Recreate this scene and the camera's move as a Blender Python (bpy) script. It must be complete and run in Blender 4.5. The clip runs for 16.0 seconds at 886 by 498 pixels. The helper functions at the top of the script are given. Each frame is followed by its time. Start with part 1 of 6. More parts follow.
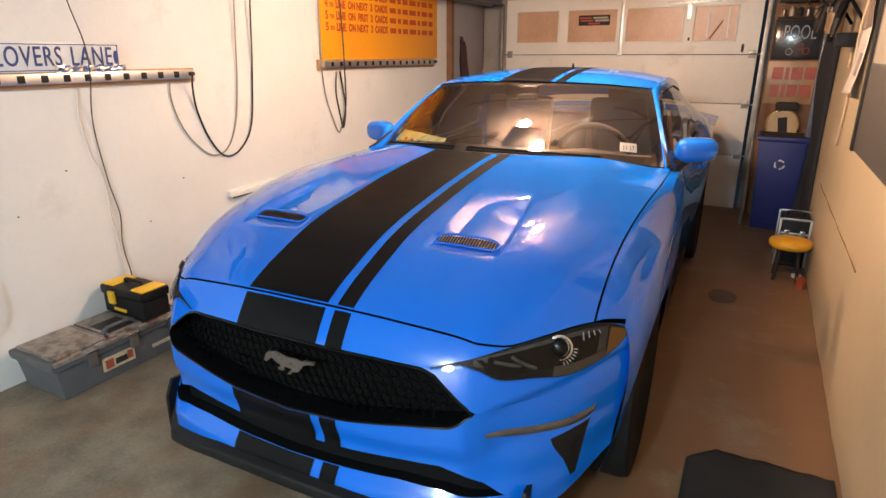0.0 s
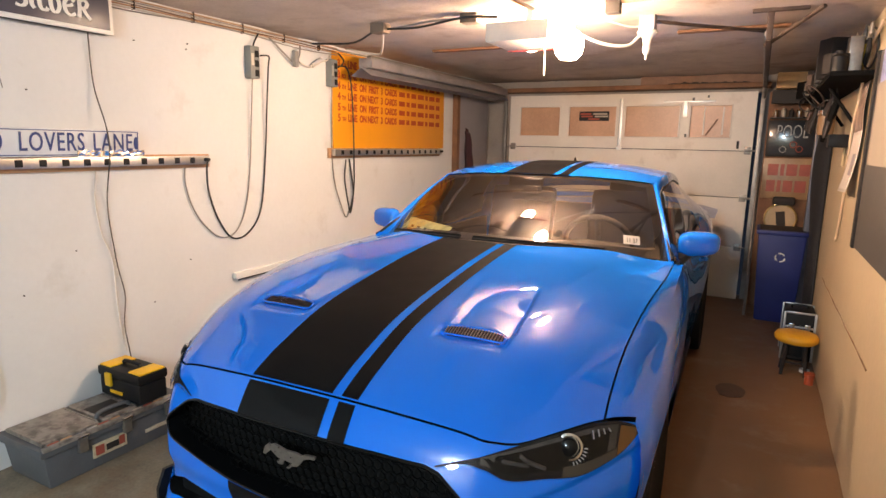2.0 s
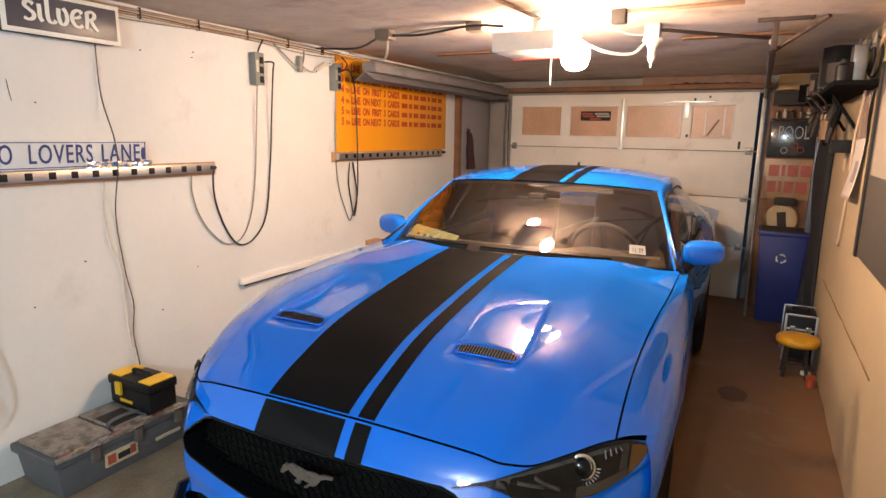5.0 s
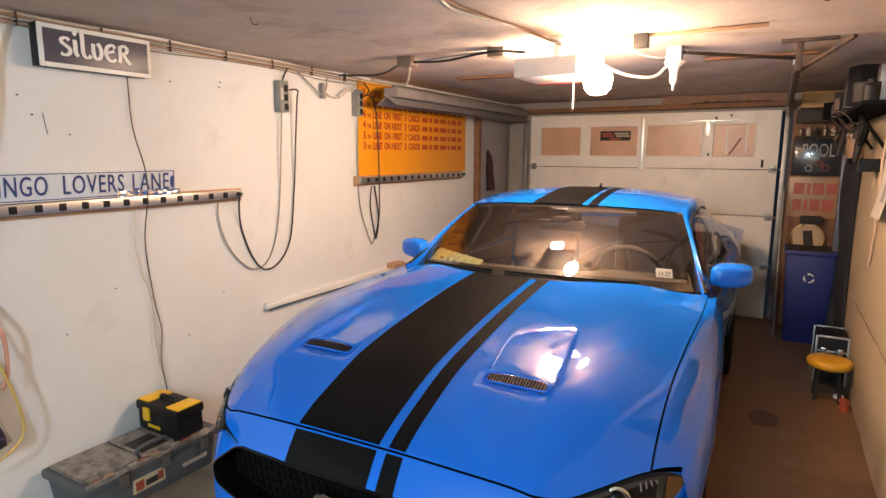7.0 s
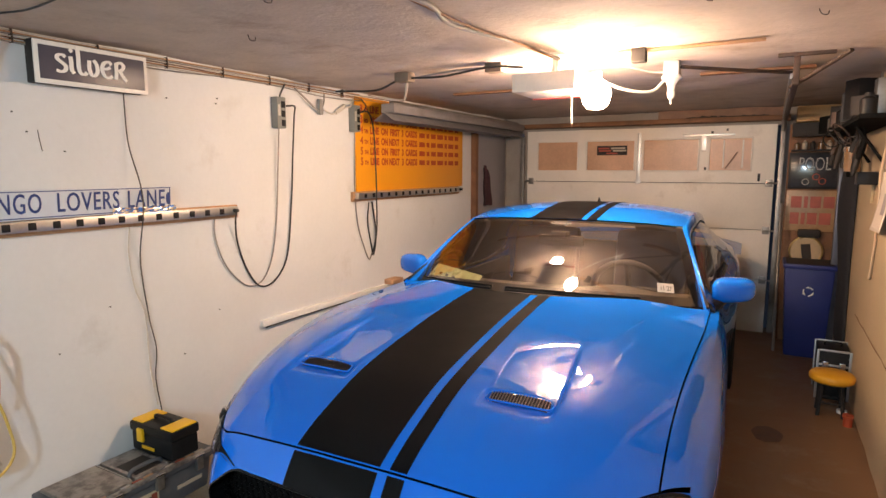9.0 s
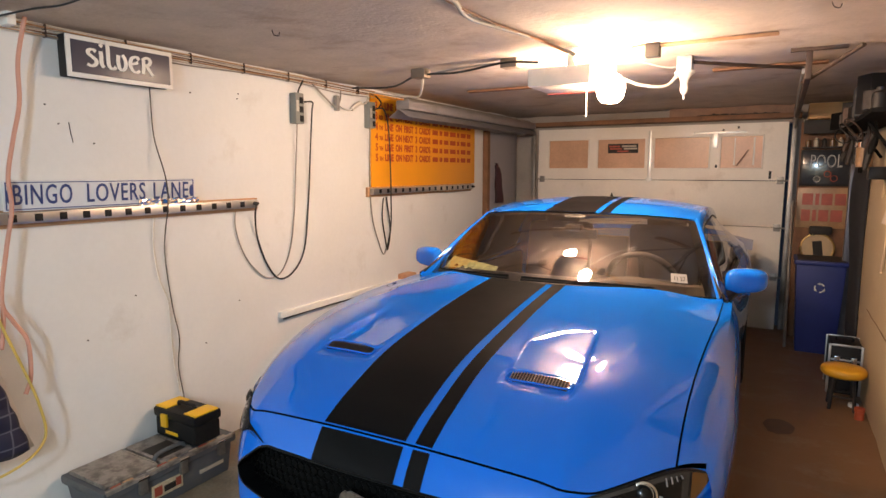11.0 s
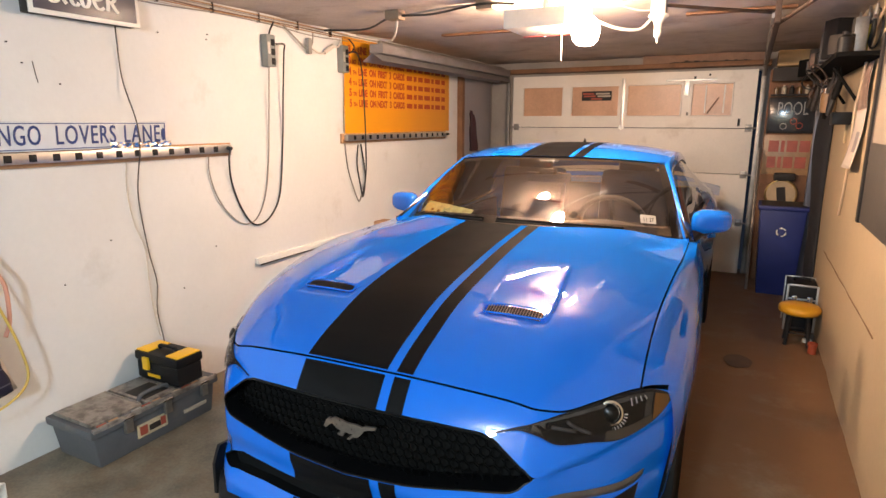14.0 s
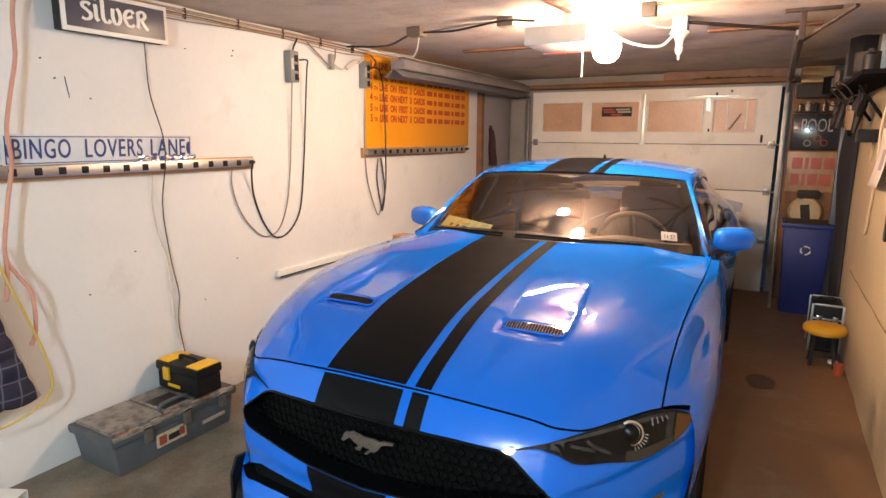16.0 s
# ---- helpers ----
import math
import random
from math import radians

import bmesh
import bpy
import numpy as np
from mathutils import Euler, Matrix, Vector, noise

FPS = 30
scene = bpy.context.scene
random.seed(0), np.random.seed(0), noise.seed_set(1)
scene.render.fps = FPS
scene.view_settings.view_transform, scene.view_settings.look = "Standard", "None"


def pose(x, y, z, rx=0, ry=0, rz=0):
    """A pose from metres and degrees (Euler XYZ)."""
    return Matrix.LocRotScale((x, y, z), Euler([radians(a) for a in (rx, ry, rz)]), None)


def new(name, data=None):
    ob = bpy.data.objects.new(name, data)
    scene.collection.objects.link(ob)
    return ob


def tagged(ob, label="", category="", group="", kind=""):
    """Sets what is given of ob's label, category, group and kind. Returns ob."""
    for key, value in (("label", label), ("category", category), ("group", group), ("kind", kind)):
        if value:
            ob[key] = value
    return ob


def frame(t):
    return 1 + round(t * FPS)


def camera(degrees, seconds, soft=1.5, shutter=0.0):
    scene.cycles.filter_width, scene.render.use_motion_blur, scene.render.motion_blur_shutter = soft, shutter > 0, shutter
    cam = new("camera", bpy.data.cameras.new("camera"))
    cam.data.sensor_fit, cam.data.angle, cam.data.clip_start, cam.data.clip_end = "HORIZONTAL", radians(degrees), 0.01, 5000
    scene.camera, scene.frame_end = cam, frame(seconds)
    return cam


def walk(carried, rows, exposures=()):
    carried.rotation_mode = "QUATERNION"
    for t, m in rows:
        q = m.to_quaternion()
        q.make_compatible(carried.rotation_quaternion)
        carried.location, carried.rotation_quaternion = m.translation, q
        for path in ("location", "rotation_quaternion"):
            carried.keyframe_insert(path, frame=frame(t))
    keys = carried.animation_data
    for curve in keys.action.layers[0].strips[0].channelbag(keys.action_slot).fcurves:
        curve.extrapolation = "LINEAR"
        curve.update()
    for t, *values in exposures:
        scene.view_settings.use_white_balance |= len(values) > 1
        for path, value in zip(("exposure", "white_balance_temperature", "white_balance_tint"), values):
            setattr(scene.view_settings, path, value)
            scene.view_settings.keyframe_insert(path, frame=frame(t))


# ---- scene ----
LENS = 74.06
cam = camera(LENS, 16.0, soft=1.5)
# seconds, eye x y z, yaw, pitch, lean to the right
ROWS = [
    (0.0, 0.5562, 0.7151, 1.4776, 27.795, -18.288, 0.093),
    (0.5, 0.5481, 0.7153, 1.4723, 28.129, -18.158, 0.051),
    (1.0, 0.5469, 0.7135, 1.4830, 28.231, -14.968, 0.612),
    (1.5, 0.5413, 0.7083, 1.4965, 28.055, -11.453, -0.022),
    (2.0, 0.5370, 0.7045, 1.5034, 27.921, -10.268, -1.105),
    (2.5, 0.5346, 0.7047, 1.5062, 27.744, -8.877, -1.285),
    (3.0, 0.5362, 0.7073, 1.5085, 27.401, -9.106, -1.669),
    (5.5, 0.4809, 0.6656, 1.6077, 27.931, -11.165, -0.753),
    (6.0, 0.4651, 0.6566, 1.6137, 28.631, -9.964, -0.993),
    (6.5, 0.4622, 0.6553, 1.6123, 29.408, -9.949, -1.192),
    (7.0, 0.4673, 0.6628, 1.6220, 29.442, -9.257, -0.228),
    (7.5, 0.4664, 0.6592, 1.6318, 29.260, -8.291, -0.559),
    (8.0, 0.4714, 0.6612, 1.6265, 29.134, -7.243, -0.010),
    (8.5, 0.4468, 0.6851, 1.6262, 29.074, -7.793, 0.062),
    (11.0, 0.4338, 0.5987, 1.5743, 29.817, -7.591, -0.010),
    (11.5, 0.4278, 0.5657, 1.5751, 30.714, -7.946, 0.141),
    (12.0, 0.4402, 0.5405, 1.5509, 29.425, -13.371, -0.839),
    (12.5, 0.4441, 0.5455, 1.5426, 27.889, -14.479, -0.941),
    (13.0, 0.4542, 0.5322, 1.5337, 26.446, -11.101, -0.457),
    (13.5, 0.4493, 0.5378, 1.5313, 26.745, -11.750, -0.376),
    (14.0, 0.4497, 0.5399, 1.5334, 27.219, -12.191, -0.081),
    (14.5, 0.4483, 0.5378, 1.5405, 27.698, -11.724, -0.157),
    (15.0, 0.4485, 0.5389, 1.5382, 28.273, -11.157, -0.175),
    (15.5, 0.4465, 0.5398, 1.5379, 28.586, -11.322, -0.266),
    (16.0, 0.4449, 0.5346, 1.5390, 28.963, -10.861, -0.399),
]


def held(x, y, z, yaw, pitch, lean):
    return pose(x, y, z, 0, 0, yaw) @ pose(0, 0, 0, 90 + pitch) @ pose(0, 0, 0, 0, 0, -lean)


walk(cam, [(r[0], held(*r[1:])) for r in ROWS], [(0.0, 0.60), (1.0, 0.60), (2.0, 0.50), (3.0, 0.38), (5.5, 0.44), (6.5, 0.34), (7.5, 0.30), (8.5, 0.24), (11.5, 0.22), (12.5, 0.58), (14.0, 0.60), (16.0, 0.52)])

# ---- plan, in metres ----
XL, XR, YF, YB, ZC = -2.362, 1.011, -1.6, 7.212, 2.2
DOOR_X0, DOOR_X1, DOOR_Z = -2.055, 0.46, 2.04
BULB_STRENGTH = 315

# ---- world and lights ----
world = bpy.data.worlds.new("night_sky")
world.use_nodes = True
world.node_tree.nodes["Background"].inputs[0].default_value = (0.02, 0.025, 0.04, 1)
world.node_tree.nodes["Background"].inputs[1].default_value = 0.3
scene.world = world


def lamp(name, place, power, colour, radius):
    data = bpy.data.lights.new(name, "POINT")
    data.energy, data.color, data.shadow_soft_size = power, colour, radius
    ob = new(name, data)
    ob.location = place
    return ob


# unseen cool light behind the camera, inferred from highlights; its spot is assumed
lamp("unseen_cool_fill", (0.10, -0.95, 2.0), 168, (0.60, 0.81, 1.0), 0.11)


# ---- materials ----
def material(name, colour, rough=0.6, metal=0.0, vary=0.15, scale=8.0, fine=60.0, bump=0.1, stain=None, stain_at=(0.5, 0.7),
             stain_scale=1.5, coat=0.0, spec=0.5, distance=0.004):
    m = bpy.data.materials.new(name)
    m.use_nodes = True
    nt = m.node_tree
    bsdf = nt.nodes["Principled BSDF"]
    tc = nt.nodes.new("ShaderNodeTexCoord")
    n1 = nt.nodes.new("ShaderNodeTexNoise")
    n1.inputs["Scale"].default_value, n1.inputs["Detail"].default_value = scale, 6
    n2 = nt.nodes.new("ShaderNodeTexNoise")
    n2.inputs["Scale"].default_value, n2.inputs["Detail"].default_value = fine, 4
    for n in (n1, n2):
        nt.links.new(tc.outputs["Object"], n.inputs["Vector"])
    mixf = nt.nodes.new("ShaderNodeMath")
    mixf.operation = "MULTIPLY_ADD"
    nt.links.new(n2.outputs["Fac"], mixf.inputs[0])
    mixf.inputs[1].default_value = 0.4
    nt.links.new(n1.outputs["Fac"], mixf.inputs[2])
    ramp = nt.nodes.new("ShaderNodeMapRange")
    ramp.inputs["From Min"].default_value, ramp.inputs["From Max"].default_value = 0.4, 1.0
    ramp.inputs["To Min"].default_value, ramp.inputs["To Max"].default_value = 1 - vary, 1 + vary
    nt.links.new(mixf.outputs[0], ramp.inputs["Value"])
    mul = nt.nodes.new("ShaderNodeVectorMath")
    mul.operation = "SCALE"
    mul.inputs[0].default_value = colour
    nt.links.new(ramp.outputs[0], mul.inputs["Scale"])
    last = mul.outputs[0]
    if stain:
        n3 = nt.nodes.new("ShaderNodeTexNoise")
        n3.inputs["Scale"].default_value, n3.inputs["Detail"].default_value, n3.inputs["Roughness"].default_value = stain_scale, 8, 0.65
        nt.links.new(tc.outputs["Object"], n3.inputs["Vector"])
        r3 = nt.nodes.new("ShaderNodeMapRange")
        r3.inputs["From Min"].default_value, r3.inputs["From Max"].default_value = stain_at
        nt.links.new(n3.outputs["Fac"], r3.inputs["Value"])
        mx = nt.nodes.new("ShaderNodeMix")
        mx.data_type = "RGBA"
        nt.links.new(r3.outputs[0], mx.inputs["Factor"])
        nt.links.new(last, mx.inputs["A"])
        mx.inputs["B"].default_value = (*stain, 1)
        last = mx.outputs["Result"]
    nt.links.new(last, bsdf.inputs["Base Color"])
    rr = nt.nodes.new("ShaderNodeMapRange")
    rr.inputs["To Min"].default_value, rr.inputs["To Max"].default_value = max(0.02, rough - 0.08), min(1, rough + 0.08)
    nt.links.new(n1.outputs["Fac"], rr.inputs["Value"])
    nt.links.new(rr.outputs[0], bsdf.inputs["Roughness"])
    bsdf.inputs["Metallic"].default_value = metal
    bsdf.inputs["Coat Weight"].default_value = coat
    bsdf.inputs["Coat Roughness"].default_value = 0.03
    bsdf.inputs["Specular IOR Level"].default_value = spec
    if bump:
        b = nt.nodes.new("ShaderNodeBump")
        b.inputs["Strength"].default_value, b.inputs["Distance"].default_value = bump, distance
        nt.links.new(mixf.outputs[0], b.inputs["Height"])
        nt.links.new(b.outputs[0], bsdf.inputs["Normal"])
    return m


def glow(name, colour, strength):
    m = bpy.data.materials.new(name)
    m.use_nodes = True
    b = m.node_tree.nodes["Principled BSDF"]
    b.inputs["Base Color"].default_value = (*colour, 1)
    b.inputs["Emission Color"].default_value = (*colour, 1)
    b.inputs["Emission Strength"].default_value = strength
    return m


def window_glass(name, tint, ior=2.35, dust=0.0):
    """Thin car glass: a tinted see-through pane with a clear mirror gloss."""
    m = bpy.data.materials.new(name)
    m.use_nodes = True
    nt = m.node_tree
    out = nt.nodes["Material Output"]
    tr = nt.nodes.new("ShaderNodeBsdfTransparent")
    tr.inputs[0].default_value = (*tint, 1)
    gl = nt.nodes.new("ShaderNodeBsdfGlossy")
    gl.inputs["Roughness"].default_value = 0.01
    fr = nt.nodes.new("ShaderNodeFresnel")
    fr.inputs["IOR"].default_value = ior
    mx = nt.nodes.new("ShaderNodeMixShader")
    nt.links.new(fr.outputs[0], mx.inputs[0])
    nt.links.new(tr.outputs[0], mx.inputs[1])
    nt.links.new(gl.outputs[0], mx.inputs[2])
    film, veil = nt.nodes.new("ShaderNodeBsdfDiffuse"), nt.nodes.new("ShaderNodeMixShader")
    film.inputs[0].default_value, veil.inputs[0].default_value = (0.62, 0.48, 0.37, 1), dust
    nt.links.new(mx.outputs[0], veil.inputs[1])
    nt.links.new(film.outputs[0], veil.inputs[2])
    nt.links.new(veil.outputs[0], out.inputs["Surface"])
    return m


WALL_L = material("white_painted_plaster", (0.74, 0.74, 0.735), 0.75, vary=0.05, scale=2.2, fine=40, bump=0.25, stain=(0.55, 0.52, 0.48), stain_at=(0.60, 0.85), stain_scale=2.3, distance=0.006)
WALL_R = material("cream_painted_plaster", (0.52, 0.405, 0.26), 0.65, vary=0.08, scale=2.0, fine=35, bump=0.3, stain=(0.55, 0.40, 0.24), stain_at=(0.58, 0.85), stain_scale=2.0, distance=0.006)
WALL_B = material("grey_brown_back_wall", (0.34, 0.30, 0.27), 0.8, vary=0.2, scale=3, bump=0.3)
CEIL = material("stained_plaster_ceiling", (0.54, 0.455, 0.39), 0.85, vary=0.14, scale=5.0, fine=45, bump=0.45, stain=(0.34, 0.25, 0.19), stain_at=(0.52, 0.74), stain_scale=2.6, distance=0.014)
FLOOR = material("worn_concrete", (0.235, 0.195, 0.14), 0.5, vary=0.55, scale=5.5, fine=70, bump=0.3, stain=(0.195, 0.106, 0.052), stain_at=(0.36, 0.60), stain_scale=2.4)
# the brown oil and rust stain lies along the east side
nt = FLOOR.node_tree
edge = [n for n in nt.nodes if n.type == "MAP_RANGE" and n.inputs["From Min"].default_value > 0.35 and abs(n.inputs["From Max"].default_value - 0.60) < 1e-4][0]
noise_fac = edge.inputs["Value"].links[0].from_socket
sep, tcx, add = nt.nodes.new("ShaderNodeSeparateXYZ"), nt.nodes.new("ShaderNodeTexCoord"), nt.nodes.new("ShaderNodeMath")
slope = nt.nodes.new("ShaderNodeMapRange")
nt.links.new(tcx.outputs["Object"], sep.inputs[0])
nt.links.new(sep.outputs["X"], slope.inputs["Value"])
slope.inputs["From Min"].default_value, slope.inputs["From Max"].default_value = -1.6, 0.3
slope.inputs["To Min"].default_value, slope.inputs["To Max"].default_value = -0.12, 0.13
nt.links.new(noise_fac, add.inputs[0])
nt.links.new(slope.outputs[0], add.inputs[1])
nt.links.new(add.outputs[0], edge.inputs["Value"])
PAINT = material("bright_blue_car_paint", (0.003, 0.154, 0.73), 0.6, vary=0.02, scale=3, fine=400, bump=0.0, coat=1.0, spec=0.0)
PAINT.node_tree.nodes["Principled BSDF"].inputs["Coat IOR"].default_value = 1.6
PAINT.node_tree.nodes["Principled BSDF"].inputs["Coat Roughness"].default_value = 0.015
STRIPE = material("black_vinyl_stripe", (0.006, 0.006, 0.0065), 0.55, vary=0.1, bump=0.0, coat=0.12, spec=0.05)
BLACK = material("black_plastic", (0.010, 0.010, 0.011), 0.5, vary=0.2, bump=0.05, spec=0.25)
GLOSSBLACK = material("gloss_black_plastic", (0.004, 0.004, 0.0045), 0.3, vary=0.1, bump=0.0, coat=0.4, spec=0.15)
MATTE = material("matte_black_plastic", (0.008, 0.008, 0.008), 0.8, vary=0.1, bump=0.0, spec=0.04)
MESH = material("grille_mesh_black", (0.002, 0.002, 0.002), 0.3, vary=0.1, bump=0.0, spec=0.03)
SATIN = material("satin_silver", (0.62, 0.62, 0.63), 0.35, metal=0.55, vary=0.08, bump=0.0)
GREYPLASTIC = material("dark_grey_plastic", (0.045, 0.046, 0.05), 0.5, vary=0.2, bump=0.1)
RUBBER = material("tyre_rubber", (0.012, 0.012, 0.012), 0.8, vary=0.2, bump=0.3, spec=0.12)
CHROME = material("chrome", (0.80, 0.80, 0.80), 0.22, metal=1.0, vary=0.05, bump=0.0)
ALU = material("dull_aluminium", (0.55, 0.54, 0.52), 0.4, metal=1.0, vary=0.15, bump=0.05)
STEEL = material("grimy_galvanised_steel", (0.30, 0.28, 0.26), 0.45, metal=0.8, vary=0.3, bump=0.15)
RIM = material("dark_alloy_rim", (0.06, 0.06, 0.065), 0.3, metal=0.7, vary=0.1, bump=0.0)
WHITE = material("white_enamel", (0.80, 0.78, 0.74), 0.4, vary=0.06, bump=0.05)
DOORWHITE = material("white_door_panel", (0.82, 0.76, 0.69), 0.45, vary=0.08, scale=3, bump=0.12, stain=(0.5, 0.42, 0.34), stain_at=(0.6, 0.85), stain_scale=2.5)
WOOD = material("brown_board", (0.20, 0.095, 0.045), 0.7, vary=0.4, scale=6, bump=0.2)
PALEWOOD = material("raw_pine_board", (0.46, 0.26, 0.14), 0.7, vary=0.25, scale=8, bump=0.2)
# darkened to carry shade on shelf clutter and in openings, besides dark paint
DARK = material("dark_paint_and_shade", (0.020, 0.016, 0.014), 0.7, vary=0.3, bump=0.2)
TRIM_TAN = material("dark_dash_trim", (0.060, 0.048, 0.038), 0.7, vary=0.15, bump=0.1)
CABIN = material("black_cabin_trim", (0.055, 0.045, 0.038), 0.65, vary=0.15, bump=0.1)
LEATHER = material("dark_seat_leather", (0.085, 0.055, 0.042), 0.45, vary=0.2, bump=0.15)
GLASS = window_glass("car_glass", (0.80, 0.75, 0.70), 2.2, 0.012)
LENSGLASS = window_glass("clear_lamp_lens", (0.8, 0.8, 0.8), 1.22, 0.01)
YELLOW = material("yellow_plastic", (0.85, 0.50, 0.015), 0.4, vary=0.06, bump=0.05)
CORD_W = material("white_cord", (0.62, 0.58, 0.52), 0.6, vary=0.1, bump=0.0)
CORD_K = material("black_cord", (0.02, 0.02, 0.02), 0.5, vary=0.1, bump=0.0)
CORD_O = material("faded_orange_cord", (0.60, 0.30, 0.22), 0.55, vary=0.1, bump=0.0)
CORD_Y = material("yellow_cord", (0.62, 0.46, 0.12), 0.55, vary=0.1, bump=0.0)
CORD_D = material("dark_brown_cord", (0.075, 0.062, 0.052), 0.6, vary=0.15, bump=0.0)
CORD_G = material("grey_cord", (0.30, 0.28, 0.26), 0.6, vary=0.1, bump=0.0)


# ---- building helpers ----
def thing(name, place=(0, 0, 0), label="", category="", group="", turn=0.0):
    ob = new(name)
    ob.matrix_basis = pose(*place, 0, 0, turn)
    ob.empty_display_size = 0.1
    return tagged(ob, label, category, group)


def finish(ob, mat, smooth):
    me = ob.data
    me.materials.append(mat)
    if smooth:
        me.polygons.foreach_set("use_smooth", [True] * len(me.polygons))
        if smooth == "auto":
            me.set_sharp_from_angle(angle=radians(35))
    return ob


def part(name, bm, mat, parent=None, label="", smooth="auto"):
    me = bpy.data.meshes.new(name)
    bm.to_mesh(me)
    bm.free()
    ob = new(name, me)
    ob.parent = parent
    finish(ob, mat, smooth)
    return tagged(ob, label)


def single(name, bm, mat, label="", category="", group="", kind="", smooth="auto"):
    return tagged(part(name, bm, mat, None, "", smooth), label, category, group, kind)


def add_box(bm, lo, hi, bevel=0.0, m=None):
    geo = bmesh.ops.create_cube(bm, size=1.0)
    vs = geo["verts"]
    for v in vs:
        v.co = Vector([lo[k] + (v.co[k] + 0.5) * (hi[k] - lo[k]) for k in range(3)])
    if bevel:
        es = list({e for v in vs for e in v.link_edges})
        out = bmesh.ops.bevel(bm, geom=es, offset=bevel, segments=2, affect="EDGES", profile=0.6)
        vs = list({v for f in out["faces"] for v in f.verts} | {v for v in vs if v.is_valid})
    if m is not None:
        for v in vs:
            v.co = m @ v.co
    return bm


def outward(bm, way):
    """Turns the faces of an open sheet to look along way."""
    bm.normal_update()
    if sum((f.normal * f.calc_area() for f in bm.faces), Vector()).dot(Vector(way)) < 0:
        bmesh.ops.reverse_faces(bm, faces=bm.faces[:])
    return bm


def box(lo, hi, bevel=0.0, m=None):
    return add_box(bmesh.new(), lo, hi, bevel, m)


def add_tube(bm, pts, r, sides=8, closed=False):
    """A round cord or pipe along points; r may be a number or one per point."""
    pts = [Vector(p) for p in pts]
    n = len(pts)
    rings = []
    side = None
    for i, p in enumerate(pts):
        a = pts[(i - 1) % n] if closed or i > 0 else p
        b = pts[(i + 1) % n] if closed or i < n - 1 else p
        d = (b - a).normalized()
        if side is None:
            side = d.orthogonal().normalized()
        side = (side - d * side.dot(d)).normalized()
        other = d.cross(side)
        rad = r[i] if isinstance(r, (list, tuple)) else r
        rings.append([bm.verts.new(p + rad * (math.cos(2 * math.pi * k / sides) * side + math.sin(2 * math.pi * k / sides) * other)) for k in range(sides)])
    last = n if closed else n - 1
    for i in range(last):
        a, b = rings[i], rings[(i + 1) % n]
        for k in range(sides):
            bm.faces.new((a[k], a[(k + 1) % sides], b[(k + 1) % sides], b[k]))
    if not closed:
        bm.faces.new(rings[0][::-1])
        bm.faces.new(rings[-1])
    return bm


def tube(pts, r, sides=8, closed=False):
    return add_tube(bmesh.new(), pts, r, sides, closed)


def curve_points(knots, per=8):
    """A smooth line (Catmull-Rom) through knots."""
    k = [Vector(p) for p in knots]
    k = [2 * k[0] - k[1]] + k + [2 * k[-1] - k[-2]]
    out = []
    for i in range(1, len(k) - 2):
        for s in range(per):
            t = s / per
            a, b, c, d = k[i - 1], k[i], k[i + 1], k[i + 2]
            out.append(0.5 * ((2 * b) + (c - a) * t + (2 * a - 5 * b + 4 * c - d) * t * t + (3 * b - a - 3 * c + d) * t ** 3))
    out.append(k[-2])
    return out


def patch(nu, nv, fn, thick=0.0):
    """A sheet fn(u, v) over the unit square."""
    bm = bmesh.new()
    rows = [[bm.verts.new(fn(i / nu, j / nv)) for i in range(nu + 1)] for j in range(nv + 1)]
    for j in range(nv):
        for i in range(nu):
            bm.faces.new((rows[j][i], rows[j][i + 1], rows[j + 1][i + 1], rows[j + 1][i]))
    bmesh.ops.remove_doubles(bm, verts=bm.verts, dist=0.00005)
    if thick:
        bmesh.ops.recalc_face_normals(bm, faces=bm.faces)
        bmesh.ops.solidify(bm, geom=bm.faces[:], thickness=thick)
    return bm


def lathe(profile, segs=32, axis="z", centre=(0, 0, 0)):
    """A turned body: profile of (radius, height)."""
    bm = bmesh.new()
    rings = []
    for r, h in profile:
        ring = []
        for k in range(segs):
            a = 2 * math.pi * k / segs
            c, s = r * math.cos(a), r * math.sin(a)
            co = (c, s, h) if axis == "z" else (h, c, s) if axis == "x" else (c, h, s)
            ring.append(bm.verts.new(Vector(co) + Vector(centre)))
        rings.append(ring)
    for a, b in zip(rings, rings[1:]):
        for k in range(segs):
            bm.faces.new((a[k], a[(k + 1) % segs], b[(k + 1) % segs], b[k]))
    for ring in (rings[0], rings[-1]):
        bm.faces.new(ring)
    bmesh.ops.remove_doubles(bm, verts=bm.verts, dist=0.00002)
    bmesh.ops.recalc_face_normals(bm, faces=bm.faces)
    return bm


def plate(points, depth, to):
    """A flat outline (x, y) of some depth, carried by the matrix to."""
    bm = bmesh.new()
    f = bm.faces.new([bm.verts.new((x, y, 0)) for x, y in points])
    out = bmesh.ops.extrude_face_region(bm, geom=[f])
    for v in out["geom"]:
        if isinstance(v, bmesh.types.BMVert):
            v.co.z += depth
    bmesh.ops.recalc_face_normals(bm, faces=bm.faces)
    bmesh.ops.triangulate(bm, faces=bm.faces)
    bm.transform(to)
    return bm


